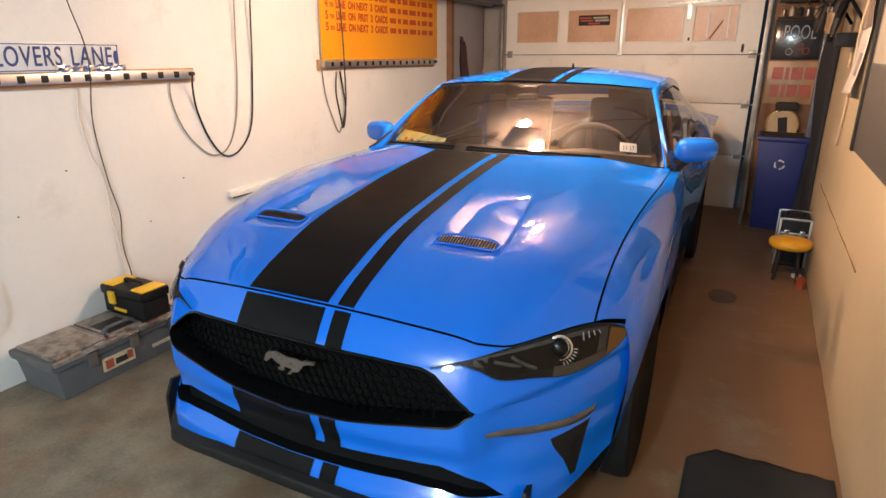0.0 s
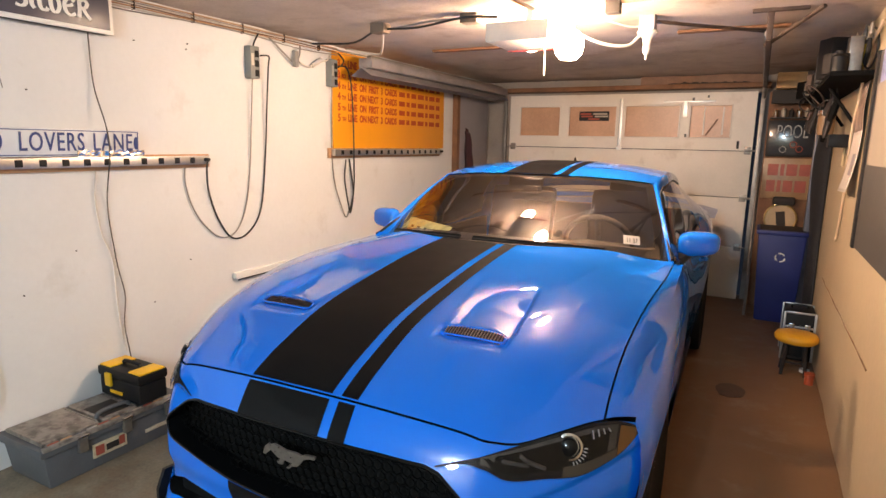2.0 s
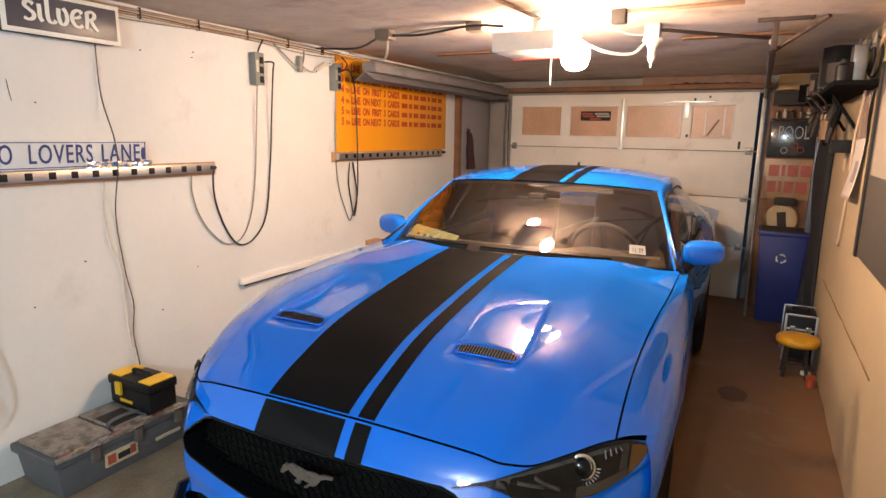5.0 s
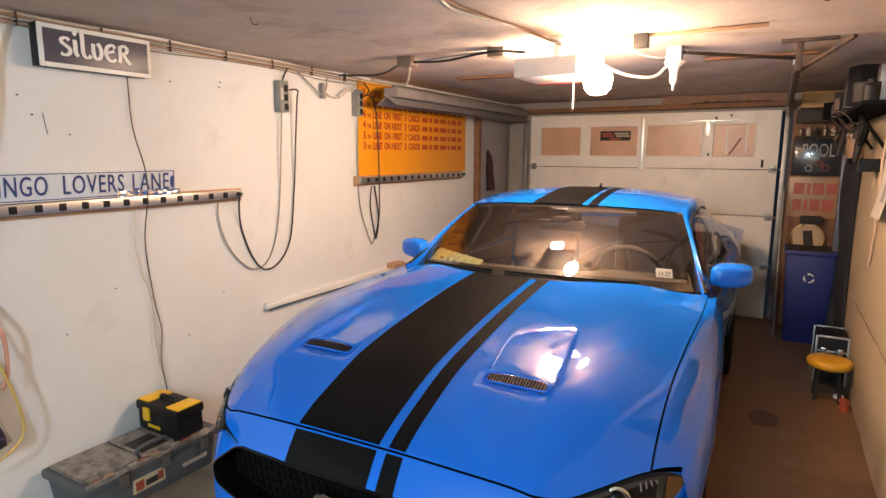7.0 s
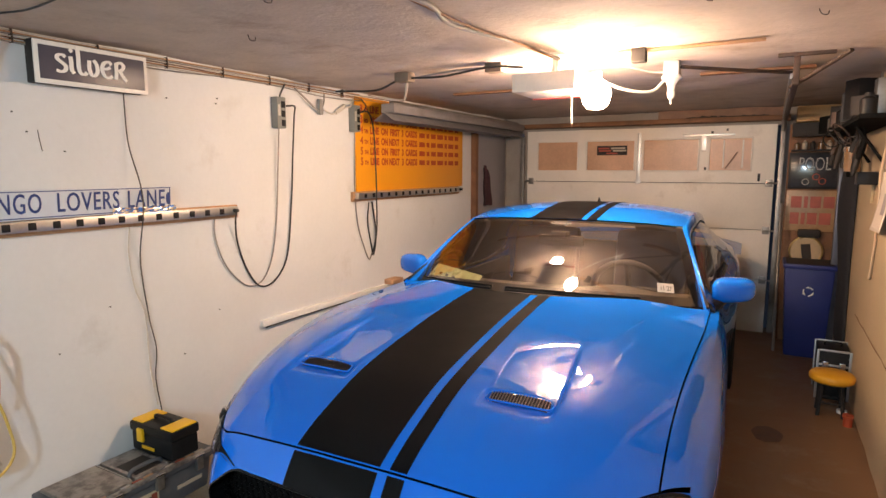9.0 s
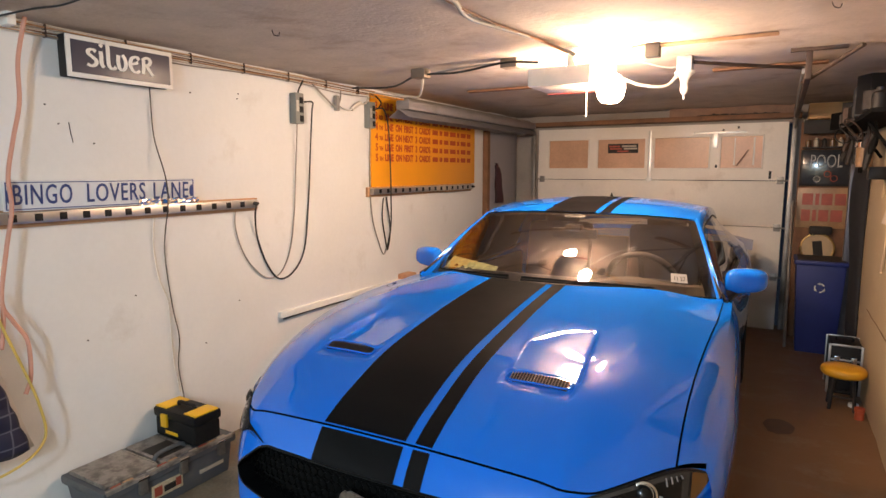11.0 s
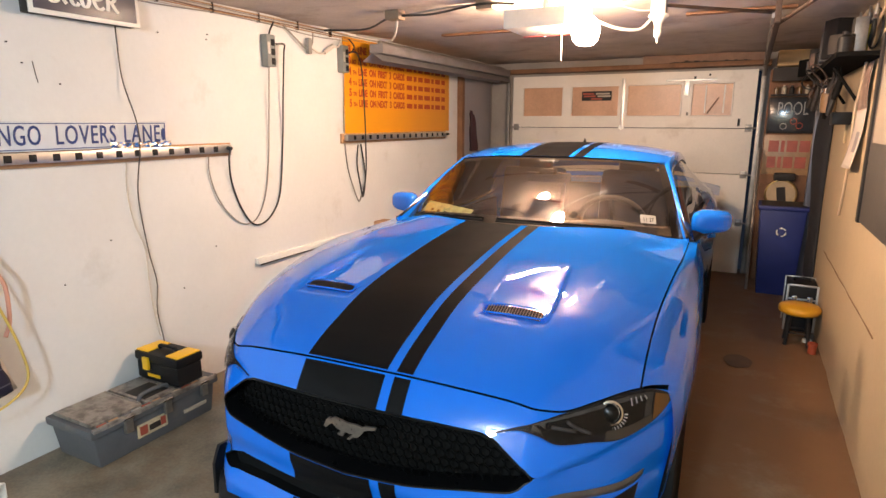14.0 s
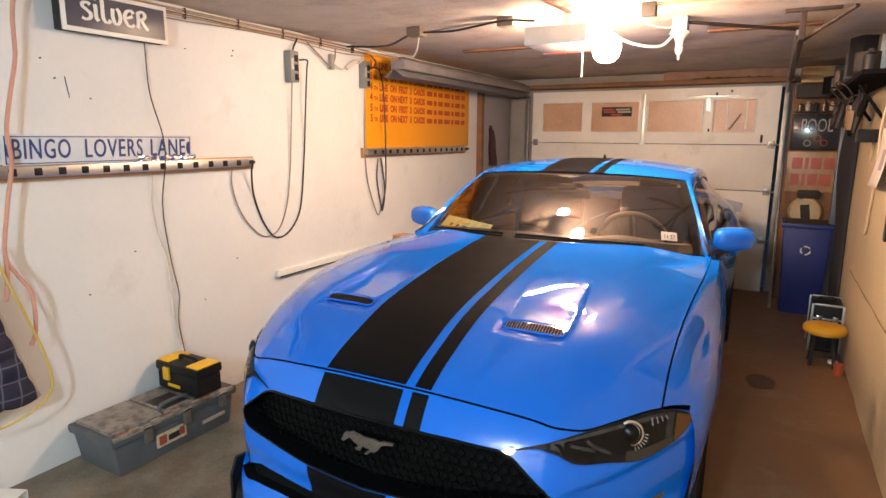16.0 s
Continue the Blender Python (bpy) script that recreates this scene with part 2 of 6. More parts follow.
def lettering(name, text, size, to, mat, parent, depth=0.0015, sx=1.0, label="", spacing=1.0, bold=0.0, width=0.0):
    data = bpy.data.curves.new(name, "FONT")
    data.body, data.size, data.extrude, data.space_character, data.offset = text, size, depth, spacing, bold
    data.align_x, data.align_y, data.resolution_u = "CENTER", "CENTER", 3
    tmp = bpy.data.objects.new(name, data)
    scene.collection.objects.link(tmp)
    dg = bpy.context.evaluated_depsgraph_get()
    me = bpy.data.meshes.new_from_object(tmp.evaluated_get(dg))
    bpy.data.objects.remove(tmp)
    me.name = name
    if width:
        span = [v.co.x for v in me.vertices]
        sx = width / (max(span) - min(span))
    me.transform(to @ Matrix.Diagonal((sx, 1, 1, 1)))
    me.materials.clear()
    ob = new(name, me)
    ob.parent = parent
    finish(ob, mat, False)
    return tagged(ob, label)


def spline(knots):
    """Smooth monotone-ish value through (x, y) knots."""
    xs = [k[0] for k in knots]
    ys = [k[1] for k in knots]
    n = len(xs)
    sl = []
    for i in range(n):
        if i == 0:
            sl.append((ys[1] - ys[0]) / (xs[1] - xs[0]))
        elif i == n - 1:
            sl.append((ys[-1] - ys[-2]) / (xs[-1] - xs[-2]))
        else:
            sl.append((ys[i + 1] - ys[i - 1]) / (xs[i + 1] - xs[i - 1]))

    def at(x):
        if x <= xs[0]:
            return ys[0] + sl[0] * (x - xs[0])
        if x >= xs[-1]:
            return ys[-1] + sl[-1] * (x - xs[-1])
        i = max(j for j in range(n - 1) if xs[j] <= x)
        h = xs[i + 1] - xs[i]
        t = (x - xs[i]) / h
        return ((2 * t ** 3 - 3 * t * t + 1) * ys[i] + (t ** 3 - 2 * t * t + t) * h * sl[i]
                + (-2 * t ** 3 + 3 * t * t) * ys[i + 1] + (t ** 3 - t * t) * h * sl[i + 1])
    return at


def linear(knots):
    def at(x):
        if x <= knots[0][0]:
            return knots[0][1]
        for (a, p), (b, q) in zip(knots, knots[1:]):
            if x <= b:
                return p + (q - p) * (x - a) / (b - a)
        return knots[-1][1]
    return at


def mixv(a, b, t):
    return a + (b - a) * t


def smooth01(a, b, x):
    t = min(1, max(0, (x - a) / (b - a)))
    return t * t * (3 - 2 * t)


# ---- the room ----
def structure(name, bm, mat, label, smooth=False):
    return single(name, bm, mat, label, kind="structure", smooth=smooth)


structure("floor", box((XL - 0.2, YF - 0.2, -0.15), (XR + 0.2, YB + 0.2, 0)), FLOOR, "worn brown-stained concrete garage floor")
def rough_wall(x, seed, amp, out):
    bm = patch(60, 20, lambda u, v: (x + 0.006 * noise.noise((u * 9, v * 3, seed)) + amp * noise.noise((u * 30, v * 9, 4)), mixv(YF, YB, u), mixv(0, ZC + 0.1, v)))
    return add_box(bm, (min(x + 0.02 * out, x + 0.15 * out), YF, 0), (max(x + 0.02 * out, x + 0.15 * out), YB + 0.2, ZC + 0.1))


structure("wall_west", rough_wall(XL, 1, 0.004, -1), WALL_L, "white painted plaster wall, scuffed and nailed", True)
structure("wall_east", rough_wall(XR, 7, 0.006, 1), WALL_R, "cream painted plaster wall, cracked and marked", True)
structure("wall_south", box((XL, YF - 0.15, 0), (XR, YF, ZC)), WALL_R, "plain plaster wall")
bm = patch(70, 90, lambda u, v: (mixv(XL - 0.02, XR + 0.02, u), mixv(YF, YB + 0.06, v), ZC + 0.010 * noise.noise((u * 9, v * 22, 3)) + 0.005 * noise.noise((u * 40, v * 90, 5))))
add_box(bm, (XL - 0.1, YF - 0.1, ZC + 0.03), (XR + 0.1, YB + 0.2, ZC + 0.15))
structure("ceiling", bm, CEIL, "low rough plaster ceiling, stained brown", True)
bm = bmesh.new()
add_box(bm, (XL, YB + 0.05, 0), (DOOR_X0 - 0.03, YB + 0.2, ZC))
add_box(bm, (DOOR_X1 + 0.03, YB + 0.05, 0), (XR, YB + 0.2, ZC))
add_box(bm, (DOOR_X0 - 0.03, YB + 0.05, DOOR_Z), (DOOR_X1 + 0.03, YB + 0.2, ZC))
structure("wall_north", bm, WALL_B, "dim plaster wall round the garage door")


# ---- the car: x to its left side's right as seen from the nose, y back from the nose, z up ----
CAR_AT, CAR_TURN = (-0.52, 1.795, 0), 1.62
car = thing("car", CAR_AT, "bright blue two-door sports coupe with black racing stripes, parked nose-out", "car", turn=CAR_TURN)


def nose(x, z):
    """How far back the front face lies at half-width x and height z."""
    a = min(abs(x) / 0.955, 0.9995)
    y = 0.62 * (1 - (1 - a ** 2.6) ** (1 / 2.6)) + max(0, abs(x) - 0.52) ** 1.3
    y += 1.6 * max(0, z - 0.55) ** 2
    y -= 0.022 * smooth01(0.40, 0.32, z)
    # the band under the grille leans back and the chin comes forward again
    y += 0.018 * smooth01(0.515, 0.44, z) * smooth01(0.325, 0.395, z) * (1 - smooth01(0.56, 0.66, abs(x)))
    # hollow cheek round the fog lamp, under a soft crease
    crest = 0.615 + 0.22 * max(0, abs(x) - 0.545)
    y += 0.024 * smooth01(0.53, 0.62, abs(x)) * smooth01(crest, crest - 0.03, z) * smooth01(0.44, 0.50, z)
    return y


hood_mid = spline([(0.09, 0.795), (0.13, 0.822), (0.22, 0.865), (0.45, 0.942), (0.8, 1.0), (1.1, 1.035), (1.36, 1.055), (1.6, 1.065), (2.0, 1.07)])
hood_fall = spline([(0.3, 0.66), (0.65, 0.38), (0.9, 0.29), (1.3, 0.25), (2.0, 0.26)])


def hood_raw(x, y):
    """Height of the bonnet and the wing tops, before they meet the front seam."""
    a = abs(x)
    z = hood_mid(y) - 0.012 * (a / 0.5) ** 2 - hood_fall(y) * max(0, a - 0.5) ** 1.6
    z += 0.018 * math.exp(-((a - 0.60) / 0.17) ** 2) * smooth01(0.22, 0.5, y) * (1 - smooth01(0.75, 1.4, y))
    # a crease runs back and outwards from each vent, with a hollow beside it that sinks to the screen's corner
    fold = mixv(0.475, 0.60, smooth01(0.45, 1.45, y))
    z += 0.004 * math.exp(-abs(a - fold) / 0.05) * smooth01(0.80, 0.98, y) * (1 - smooth01(1.15, 1.45, y))
    z -= 0.010 * math.exp(-((a - fold - 0.12) / 0.11) ** 2) * smooth01(0.65, 1.25, y)
    z -= 0.020 * smooth01(1.0, 1.7, y) * smooth01(0.30, 0.72, a)
    # shallow hollow in front of each vent
    sx = smooth01(0.236, 0.252, a) * smooth01(0.484, 0.468, a)
    sy = smooth01(0.375, 0.425, y) * smooth01(0.474, 0.466, y)
    z -= 0.007 * sx * sy
    return z


seam_line = spline([(0.0, 0.811), (0.15, 0.810), (0.30, 0.804), (0.46, 0.790), (0.55, 0.772), (0.60, 0.763), (0.66, 0.769), (0.735, 0.774), (0.785, 0.765), (0.82, 0.748), (0.87, 0.715)])


def seam_z(x):
    return seam_line(abs(x))


def seam_y(x):
    return nose(x, seam_z(x))


SEAM = {}


def hood_z(x, y):
    """Height of the bonnet and the wing tops, drawn down to the front seam."""
    k = round(abs(x), 4)
    if k not in SEAM:
        SEAM[k] = (seam_y(k), seam_z(k) - hood_raw(k, seam_y(k)))
    y0, dz = SEAM[k]
    z = hood_raw(x, y) + dz * math.exp(-max(0, y - y0) / 0.14)
    if 0.45 < y < 0.95 and 0.15 < k < 0.52:
        # flat-bottomed trough behind each vent
        t = (y - 0.5) / 0.6
        x0, x1 = mixv(0.250, 0.190, t), mixv(0.474, 0.420, t)
        mask = smooth01(x0 - 0.010, x0 + 0.012, k) * smooth01(x1 + 0.010, x1 - 0.012, k) * smooth01(0.466, 0.478, y) * (1 - smooth01(0.64, 0.90, y))
        z = mixv(z, TROUGH_Z - 0.140 * (k - 0.345) + 0.152 * (y - 0.60), mask)
    return z


TROUGH_Z = hood_raw(0.345, 0.60) - 0.012


def cowl_y(x):
    return 1.37 + 0.40 * (x / 0.74) ** 2


def hood_fn(x0, x1, back=0.0, drop=0.0):
    def fn(u, v):
        x = mixv(x0, x1, u)
        y = mixv(seam_y(x) + 0.0025, cowl_y(x) - 0.02 + back, v)
        x *= mixv(1.0, 0.803 / 0.765, smooth01(0.4, 1.5, y) * smooth01(0.3, 0.75, abs(x)))
        return (x, y, hood_z(x, y) - drop)
    return fn


hood = part("hood", patch(230, 200, hood_fn(-0.765, 0.765)), PAINT, car, smooth=True)
part("inner_shell", patch(40, 40, hood_fn(-0.77, 0.77, 0.1, 0.045)), MATTE, car, smooth=True)

# stripes lie on the panels: a wide one, a gap and a narrow one
STRIPES = ((-0.210, 0.083), (0.114, 0.168))


def on_hood(x0, x1, y0, y1, n=(8, 120), lift=0.0015):
    def fn(u, v):
        x = mixv(x0, x1, u)
        y = mixv(seam_y(x) + 0.005 if y0 is None else y0, cowl_y(x) - 0.022 if y1 is None else y1, v)
        return (x, y, hood_z(x, y) + lift)
    return patch(*n, fn)


for a, b in STRIPES:
    part("stripe", on_hood(a, b, None, None, (10, 160)), STRIPE, hood, "black stripe", True)

# ---- front fascia, as bands between lines across the nose ----
def sym(knots, kind=linear):
    f = kind(knots)
    return lambda x: f(abs(x))


grille_top = sym([(0, 0.720), (0.27, 0.719), (0.40, 0.714), (0.44, 0.702), (0.49, 0.664), (0.535, 0.628), (0.545, 0.610), (0.6, 0.61), (0.95, 0.60)])
grille_bot = sym([(0, 0.514), (0.2, 0.528), (0.38, 0.556), (0.49, 0.566), (0.51, 0.574), (0.545, 0.6095), (0.6, 0.61), (0.95, 0.60)])
intake_top = sym([(0, 0.422), (0.2, 0.427), (0.35, 0.437), (0.46, 0.438), (0.52, 0.418), (0.58, 0.380), (0.62, 0.351), (0.74, 0.345), (0.80, 0.358), (0.862, 0.380), (0.95, 0.40)])
intake_bot = sym([(0, 0.367), (0.2, 0.371), (0.35, 0.376), (0.48, 0.370), (0.56, 0.357), (0.62, 0.3505), (0.74, 0.345), (0.80, 0.358), (0.862, 0.380), (0.95, 0.40)])
lip_z = sym([(0, 0.325), (0.13, 0.325), (0.28, 0.318), (0.42, 0.296), (0.55, 0.275), (0.68, 0.268), (0.74, 0.280), (0.80, 0.305), (0.862, 0.340), (0.95, 0.36)])
NOSE_X = 0.862


def face(x, z, out=0.0):
    # the corners tuck in towards the ground
    tuck = 0.030 * smooth01(0.62, 0.32, z) * smooth01(0.72, 0.862, abs(x))
    return (x - math.copysign(tuck, x), nose(x, z) - out, z)


def band(top, bot, x0=-NOSE_X, x1=NOSE_X, n=(150, 14), out=0.0, gap=0.0):
    return patch(*n, lambda u, v: face(mixv(x0, x1, u), mixv(top(mixv(x0, x1, u)) - gap, bot(mixv(x0, x1, u)), v), out))


bumper = part("front_bumper", band(seam_z, grille_top, gap=0.0025), PAINT, car, smooth=True)
part("lower_band", band(grille_bot, intake_top), PAINT, bumper, smooth=True)
part("chin", band(intake_bot, lip_z), PAINT, bumper, smooth=True)
for a, b in STRIPES:
    part("stripe", band(seam_z, grille_top, a, b, (30, 14), 0.002, 0.006), STRIPE, bumper, "black stripe", True)
    part("stripe", band(grille_bot, intake_top, a, b, (30, 14), 0.003), STRIPE, bumper, "black stripe", True)
    part("stripe", band(intake_bot, lip_z, a, b, (30, 14), 0.003), STRIPE, bumper, "black stripe", True)

# splitter: a black blade under the chin that turns up at its ends
def blade(u, v):
    x = mixv(-0.712, 0.712, u)
    z = lip_z(x)
    prof = ((0.005, 0.004), (-0.030, -0.008), (-0.034, -0.036), (0.02, -0.060), (0.07, -0.125))
    i = min(3, int(v * 4))
    t = v * 4 - i
    dy = mixv(prof[i][0], prof[i + 1][0], t)
    dz = mixv(prof[i][1], prof[i + 1][1], t)
    return (x, nose(x, z) + dy, z + dz)


splitter = part("splitter", patch(80, 16, blade), BLACK, car, "black chin splitter", True)
for s in (-1, 1):
    fin = [(0.142, 0.362), (0.112, 0.300), (0.110, 0.180), (0.180, 0.150), (0.300, 0.180), (0.300, 0.345)]
    part("end_plate", plate(fin, 0.012, Matrix(((0, 0, 1, s * 0.672 - 0.006), (1, 0, 0, 0), (0, 1, 0, 0), (0, 0, 0, 1)))), BLACK, splitter, "black end plate", False)

# grille: gloss frame, dark backing and a slanting mesh
grille = part("grille", band(grille_top, grille_bot, -0.542, 0.542, (80, 16), -0.085), MATTE, car, "black mesh grille")


def rim_line(out, grow=0.0):
    pts = []
    xs = [mixv(-0.545, 0.545, i / 70) for i in range(71)]
    for x in xs:
        pts.append(face(x, grille_top(x) - 0.004, out))
    for x in xs[::-1][1:-1]:
        pts.append(face(x, grille_bot(x) + 0.004, out))
    return pts


part("grille_frame", tube(rim_line(0.0), 0.0034, 8, True), GLOSSBLACK, grille, "gloss black surround")
bm = bmesh.new()
ring0, ring1 = rim_line(-0.003), rim_line(-0.085)
v0, v1 = [bm.verts.new(p) for p in ring0], [bm.verts.new(p) for p in ring1]
for i in range(len(v0)):
    j = (i + 1) % len(v0)
    bm.faces.new((v0[i], v0[j], v1[j], v1[i]))
part("grille_throat", bm, GLOSSBLACK, grille)
bm = bmesh.new()
for row in range(9):
    for col in range(-19, 20):
        x, z = (col + 0.5 * (row % 2)) * 0.028, 0.525 + row * 0.0235
        if abs(x) < 0.52 and grille_bot(x) + 0.012 < z < grille_top(x) - 0.012:
            y = nose(x, z) + 0.05
            hexa = [(x + 0.0145 * math.cos(math.pi / 6 + k * math.pi / 3), y, z + 0.0145 * math.sin(math.pi / 6 + k * math.pi / 3)) for k in range(6)]
            add_tube(bm, hexa, 0.0018, 4, True)
tagged(part("mesh", bm, MESH, grille), kind="stuff")
E_HORSE = ((-0.094, -0.016), (-0.082, 0.009), (-0.069, 0.020), (-0.062, 0.017), (-0.049, 0.024), (-0.030, 0.020), (-0.015, 0.016), (0.003, 0.014), (0.025, 0.016), (0.045, 0.011), (0.056, 0.018), (0.074, 0.020), (0.093, 0.022), (0.090, 0.012), (0.069, 0.009), (0.052, 0.002), (0.044, -0.006), (0.037, -0.017), (0.023, -0.029), (0.007, -0.032), (-0.005, -0.044), (-0.015, -0.043), (-0.001, -0.029), (0.011, -0.020), (-0.003, -0.022), (-0.015, -0.019), (-0.022, -0.023), (-0.028, -0.037), (-0.043, -0.037), (-0.047, -0.030), (-0.037, -0.028), (-0.034, -0.018), (-0.046, -0.013), (-0.054, -0.006), (-0.062, 0.001), (-0.074, -0.008), (-0.086, -0.019))
part("emblem", plate(E_HORSE, 0.006, pose(0.010, nose(0, 0.655) + 0.002, 0.660, 98, 0, 0)), material("brushed_emblem", (0.36, 0.35, 0.34), 0.3, metal=0.9, vary=0.2, scale=60, bump=0.1), grille, "chrome emblem", False)

# lower intake
intake = part("lower_intake", band(lambda x: intake_top(x) + 0.03, lambda x: lip_z(x) - 0.05, -0.66, 0.66, (60, 10), -0.06), MATTE, car, "black lower intake")
part("intake_floor", patch(60, 3, lambda u, v: face(mixv(-0.62, 0.62, u), intake_bot(mixv(-0.62, 0.62, u)) - 0.003 - 0.01 * v, -0.065 * v)), MATTE, intake)

# headlamps and fog lamps
lamp_top = spline([(0.425, 0.716), (0.50, 0.738), (0.58, 0.757), (0.65, 0.767), (0.735, 0.772), (0.785, 0.763), (0.815, 0.748), (0.846, 0.722)])
lamp_bot = spline([(0.425, 0.713), (0.50, 0.728), (0.545, 0.716), (0.592, 0.688), (0.665, 0.674), (0.738, 0.656), (0.80, 0.668), (0.825, 0.682), (0.846, 0.704)])
SMOKE = material("smoked_lamp_inside", (0.085, 0.078, 0.070), 0.5, vary=0.5, scale=25, bump=0.0, spec=0.2)
for s in (-1, 1):
    def lampface(u, v, out, x0=0.425, x1=0.846, a=0.0, b=1.0):
        x = mixv(x0, x1, u)
        return face(s * x, mixv(lamp_top(x), lamp_bot(x), mixv(a, b, v)), out)
    head = part("headlamp", patch(60, 12, lambda u, v: lampface(u, v, 0.002)), BLACK, car, "smoked headlamp", True)
    part("bezel", patch(40, 8, lambda u, v: lampface(u, v, 0.0045, 0.56, 0.785, 0.18, 0.80)), GLOSSBLACK, head, smooth=True)
    part("side_marker", patch(12, 6, lambda u, v: lampface(u, v, 0.005, 0.806, 0.842, 0.10, 0.95)), material("amber_reflector", (0.26, 0.12, 0.03), 0.45, vary=0.15, bump=0.0, spec=0.2), head, "amber reflector", True)
    part("lower_reflector", patch(20, 4, lambda u, v: lampface(u, v, 0.005, 0.70, 0.804, 0.74, 0.97)), material("smoked_reflector", (0.10, 0.078, 0.055), 0.5, vary=0.15, bump=0.0, spec=0.2), head, "smoked tan reflector", True)
    part("inner_panel", patch(20, 6, lambda u, v: lampface(u, v, 0.0035, 0.53, 0.80, 0.08, 0.72)), SMOKE, head, smooth=True)
    c = Vector(face(s * 0.704, 0.735, 0.006))
    ahead = Vector((s * 0.45, -1, 0.25)).normalized().to_track_quat("Z", "Y").to_matrix().to_4x4()
    bm = lathe([(0.0, -0.012), (0.034, -0.012), (0.036, 0.002), (0.030, 0.004), (0.027, -0.004), (0.0, -0.004)], 28)
    bm.transform(Matrix.Translation(c) @ ahead)
    part("projector_ring", bm, CHROME, head, "chrome projector ring")
    bm = lathe([(0.026, -0.006), (0.022, 0.008), (0.012, 0.014), (0.0, 0.016)], 28)
    bm.transform(Matrix.Translation(c) @ ahead)
    part("projector", bm, GLOSSBLACK, head)
    for i in range(16):
        a = math.pi * (1.02 + 0.96 * i / 15)
        bm = tube([(0.040 * math.cos(a), 0.040 * math.sin(a), 0.0), (0.049 * math.cos(a), 0.049 * math.sin(a), 0.0)], 0.0017, 4)
        bm.transform(Matrix.Translation(c) @ ahead)
        part("ring_tooth", bm, SATIN, head, "pale lens tooth")
    for i in range(3):
        xs = 0.535 + 0.028 * i
        part("dark_fin", patch(3, 6, lambda u, v: face(s * (xs + 0.012 * u + 0.030 * v), mixv(lamp_top(xs + 0.030 * v), lamp_bot(xs + 0.030 * v), mixv(0.15, 0.92, v)), 0.0065)), GLOSSBLACK, head, "black slanting fin", True)
    for i in range(4):
        xs = 0.752 + 0.011 * i
        part("light_bar", tube([face(s * (xs - 0.004), lamp_top(xs) - 0.013, 0.008), face(s * (xs + 0.001), lamp_top(xs) - 0.034 + 0.004 * i, 0.008)], 0.0022, 6), SATIN, head, "white light bar")
    for i in range(2):
        xs = 0.575 + 0.034 * i
        part("reflector_fin", tube(curve_points([face(s * xs, lamp_top(xs) - 0.022, 0.006), face(s * (xs + 0.02), mixv(lamp_top(xs), lamp_bot(xs), 0.5), 0.006), face(s * (xs + 0.055), lamp_bot(xs) + 0.016, 0.006)], 5), 0.005, 6), SMOKE, head)
    lens = part("lens", outward(patch(50, 10, lambda u, v: lampface(u, v, 0.012 * math.sin(math.pi * min(1, max(0, v))) * min(1, 4 * u, 4 * (1 - u)) + 0.010)), (0, -1, 0)), LENSGLASS, head, "clear lens", True)
    lens.visible_shadow = False
    # fog lamp blade, and a flat dark patch painting the recess shade under it
    ft = spline([(0.574, 0.544), (0.627, 0.537), (0.735, 0.516), (0.78, 0.517), (0.798, 0.520)])
    fb = spline([(0.574, 0.530), (0.627, 0.512), (0.735, 0.489), (0.78, 0.489), (0.798, 0.500)])
    part("fog_lamp", patch(30, 6, lambda u, v: face(s * mixv(0.574, 0.798, u), mixv(ft(mixv(0.574, 0.798, u)), fb(mixv(0.574, 0.798, u)), v), 0.008 * math.sin(math.pi * v) + 0.002)), material("smoked_chrome", (0.15, 0.145, 0.14), 0.3, metal=0.6, vary=0.3, scale=20, bump=0.0), car, "smoked fog lamp blade", True)
    part("slot_shade", patch(10, 14, lambda u, v: face(s * mixv(mixv(0.705, 0.762, v), mixv(0.79, 0.775, v), u), mixv(mixv(0.472, 0.482, u), 0.335, v), 0.002)), BLACK, car, "flat dark patch for the shaded air slot", True)

# ---- body sides ----
wing_half = spline([(0.50, 0.860), (0.62, 0.884), (0.86, 0.903), (1.3, 0.900), (1.9, 0.885), (2.6, 0.885), (3.2, 0.905), (3.6, 0.915), (4.2, 0.89), (4.7, 0.82)])
belt_x = spline([(0.50, 0.836), (0.6, 0.838), (1.0, 0.846), (1.6, 0.845), (2.0, 0.835), (2.8, 0.82), (3.3, 0.835), (3.7, 0.85), (4.3, 0.82), (4.7, 0.74)])
belt_z = spline([(1.7, hood_z(0.845, 1.7)), (2.2, 0.925), (2.8, 0.935), (3.3, 0.965), (3.8, 0.985), (4.4, 0.985), (4.7, 0.97)])


def shoulder(y):
    """How far the wing's edge rolls down below the bonnet's sweep."""
    return 0.036 * smooth01(0.5, 0.75, y) * (1 - smooth01(1.1, 1.7, y))


def side_top(y):
    x = belt_x(y)
    return x, (hood_z(x, y) - shoulder(y) if y < 1.7 else belt_z(y))


def arch(y, floor=0.17):
    for yw in (0.90, 3.58):
        if abs(y - yw) < 0.365:
            floor = max(floor, 0.335 + math.sqrt(0.365 ** 2 - (y - yw) ** 2))
    return floor


def side_point(y, v):
    xt, zt = side_top(y)
    w = wing_half(y)
    h = zt - 0.17
    prof = spline([(0.17, w - 0.075), (0.17 + 0.30 * h, w - 0.025), (0.17 + 0.62 * h, w - 0.002), (0.17 + 0.78 * h, w), (zt - 0.08 * h, mixv(w, xt, 0.35)), (zt, xt)])
    z = mixv(zt, min(arch(y), zt - 0.05), v)
    return prof(z), y, z


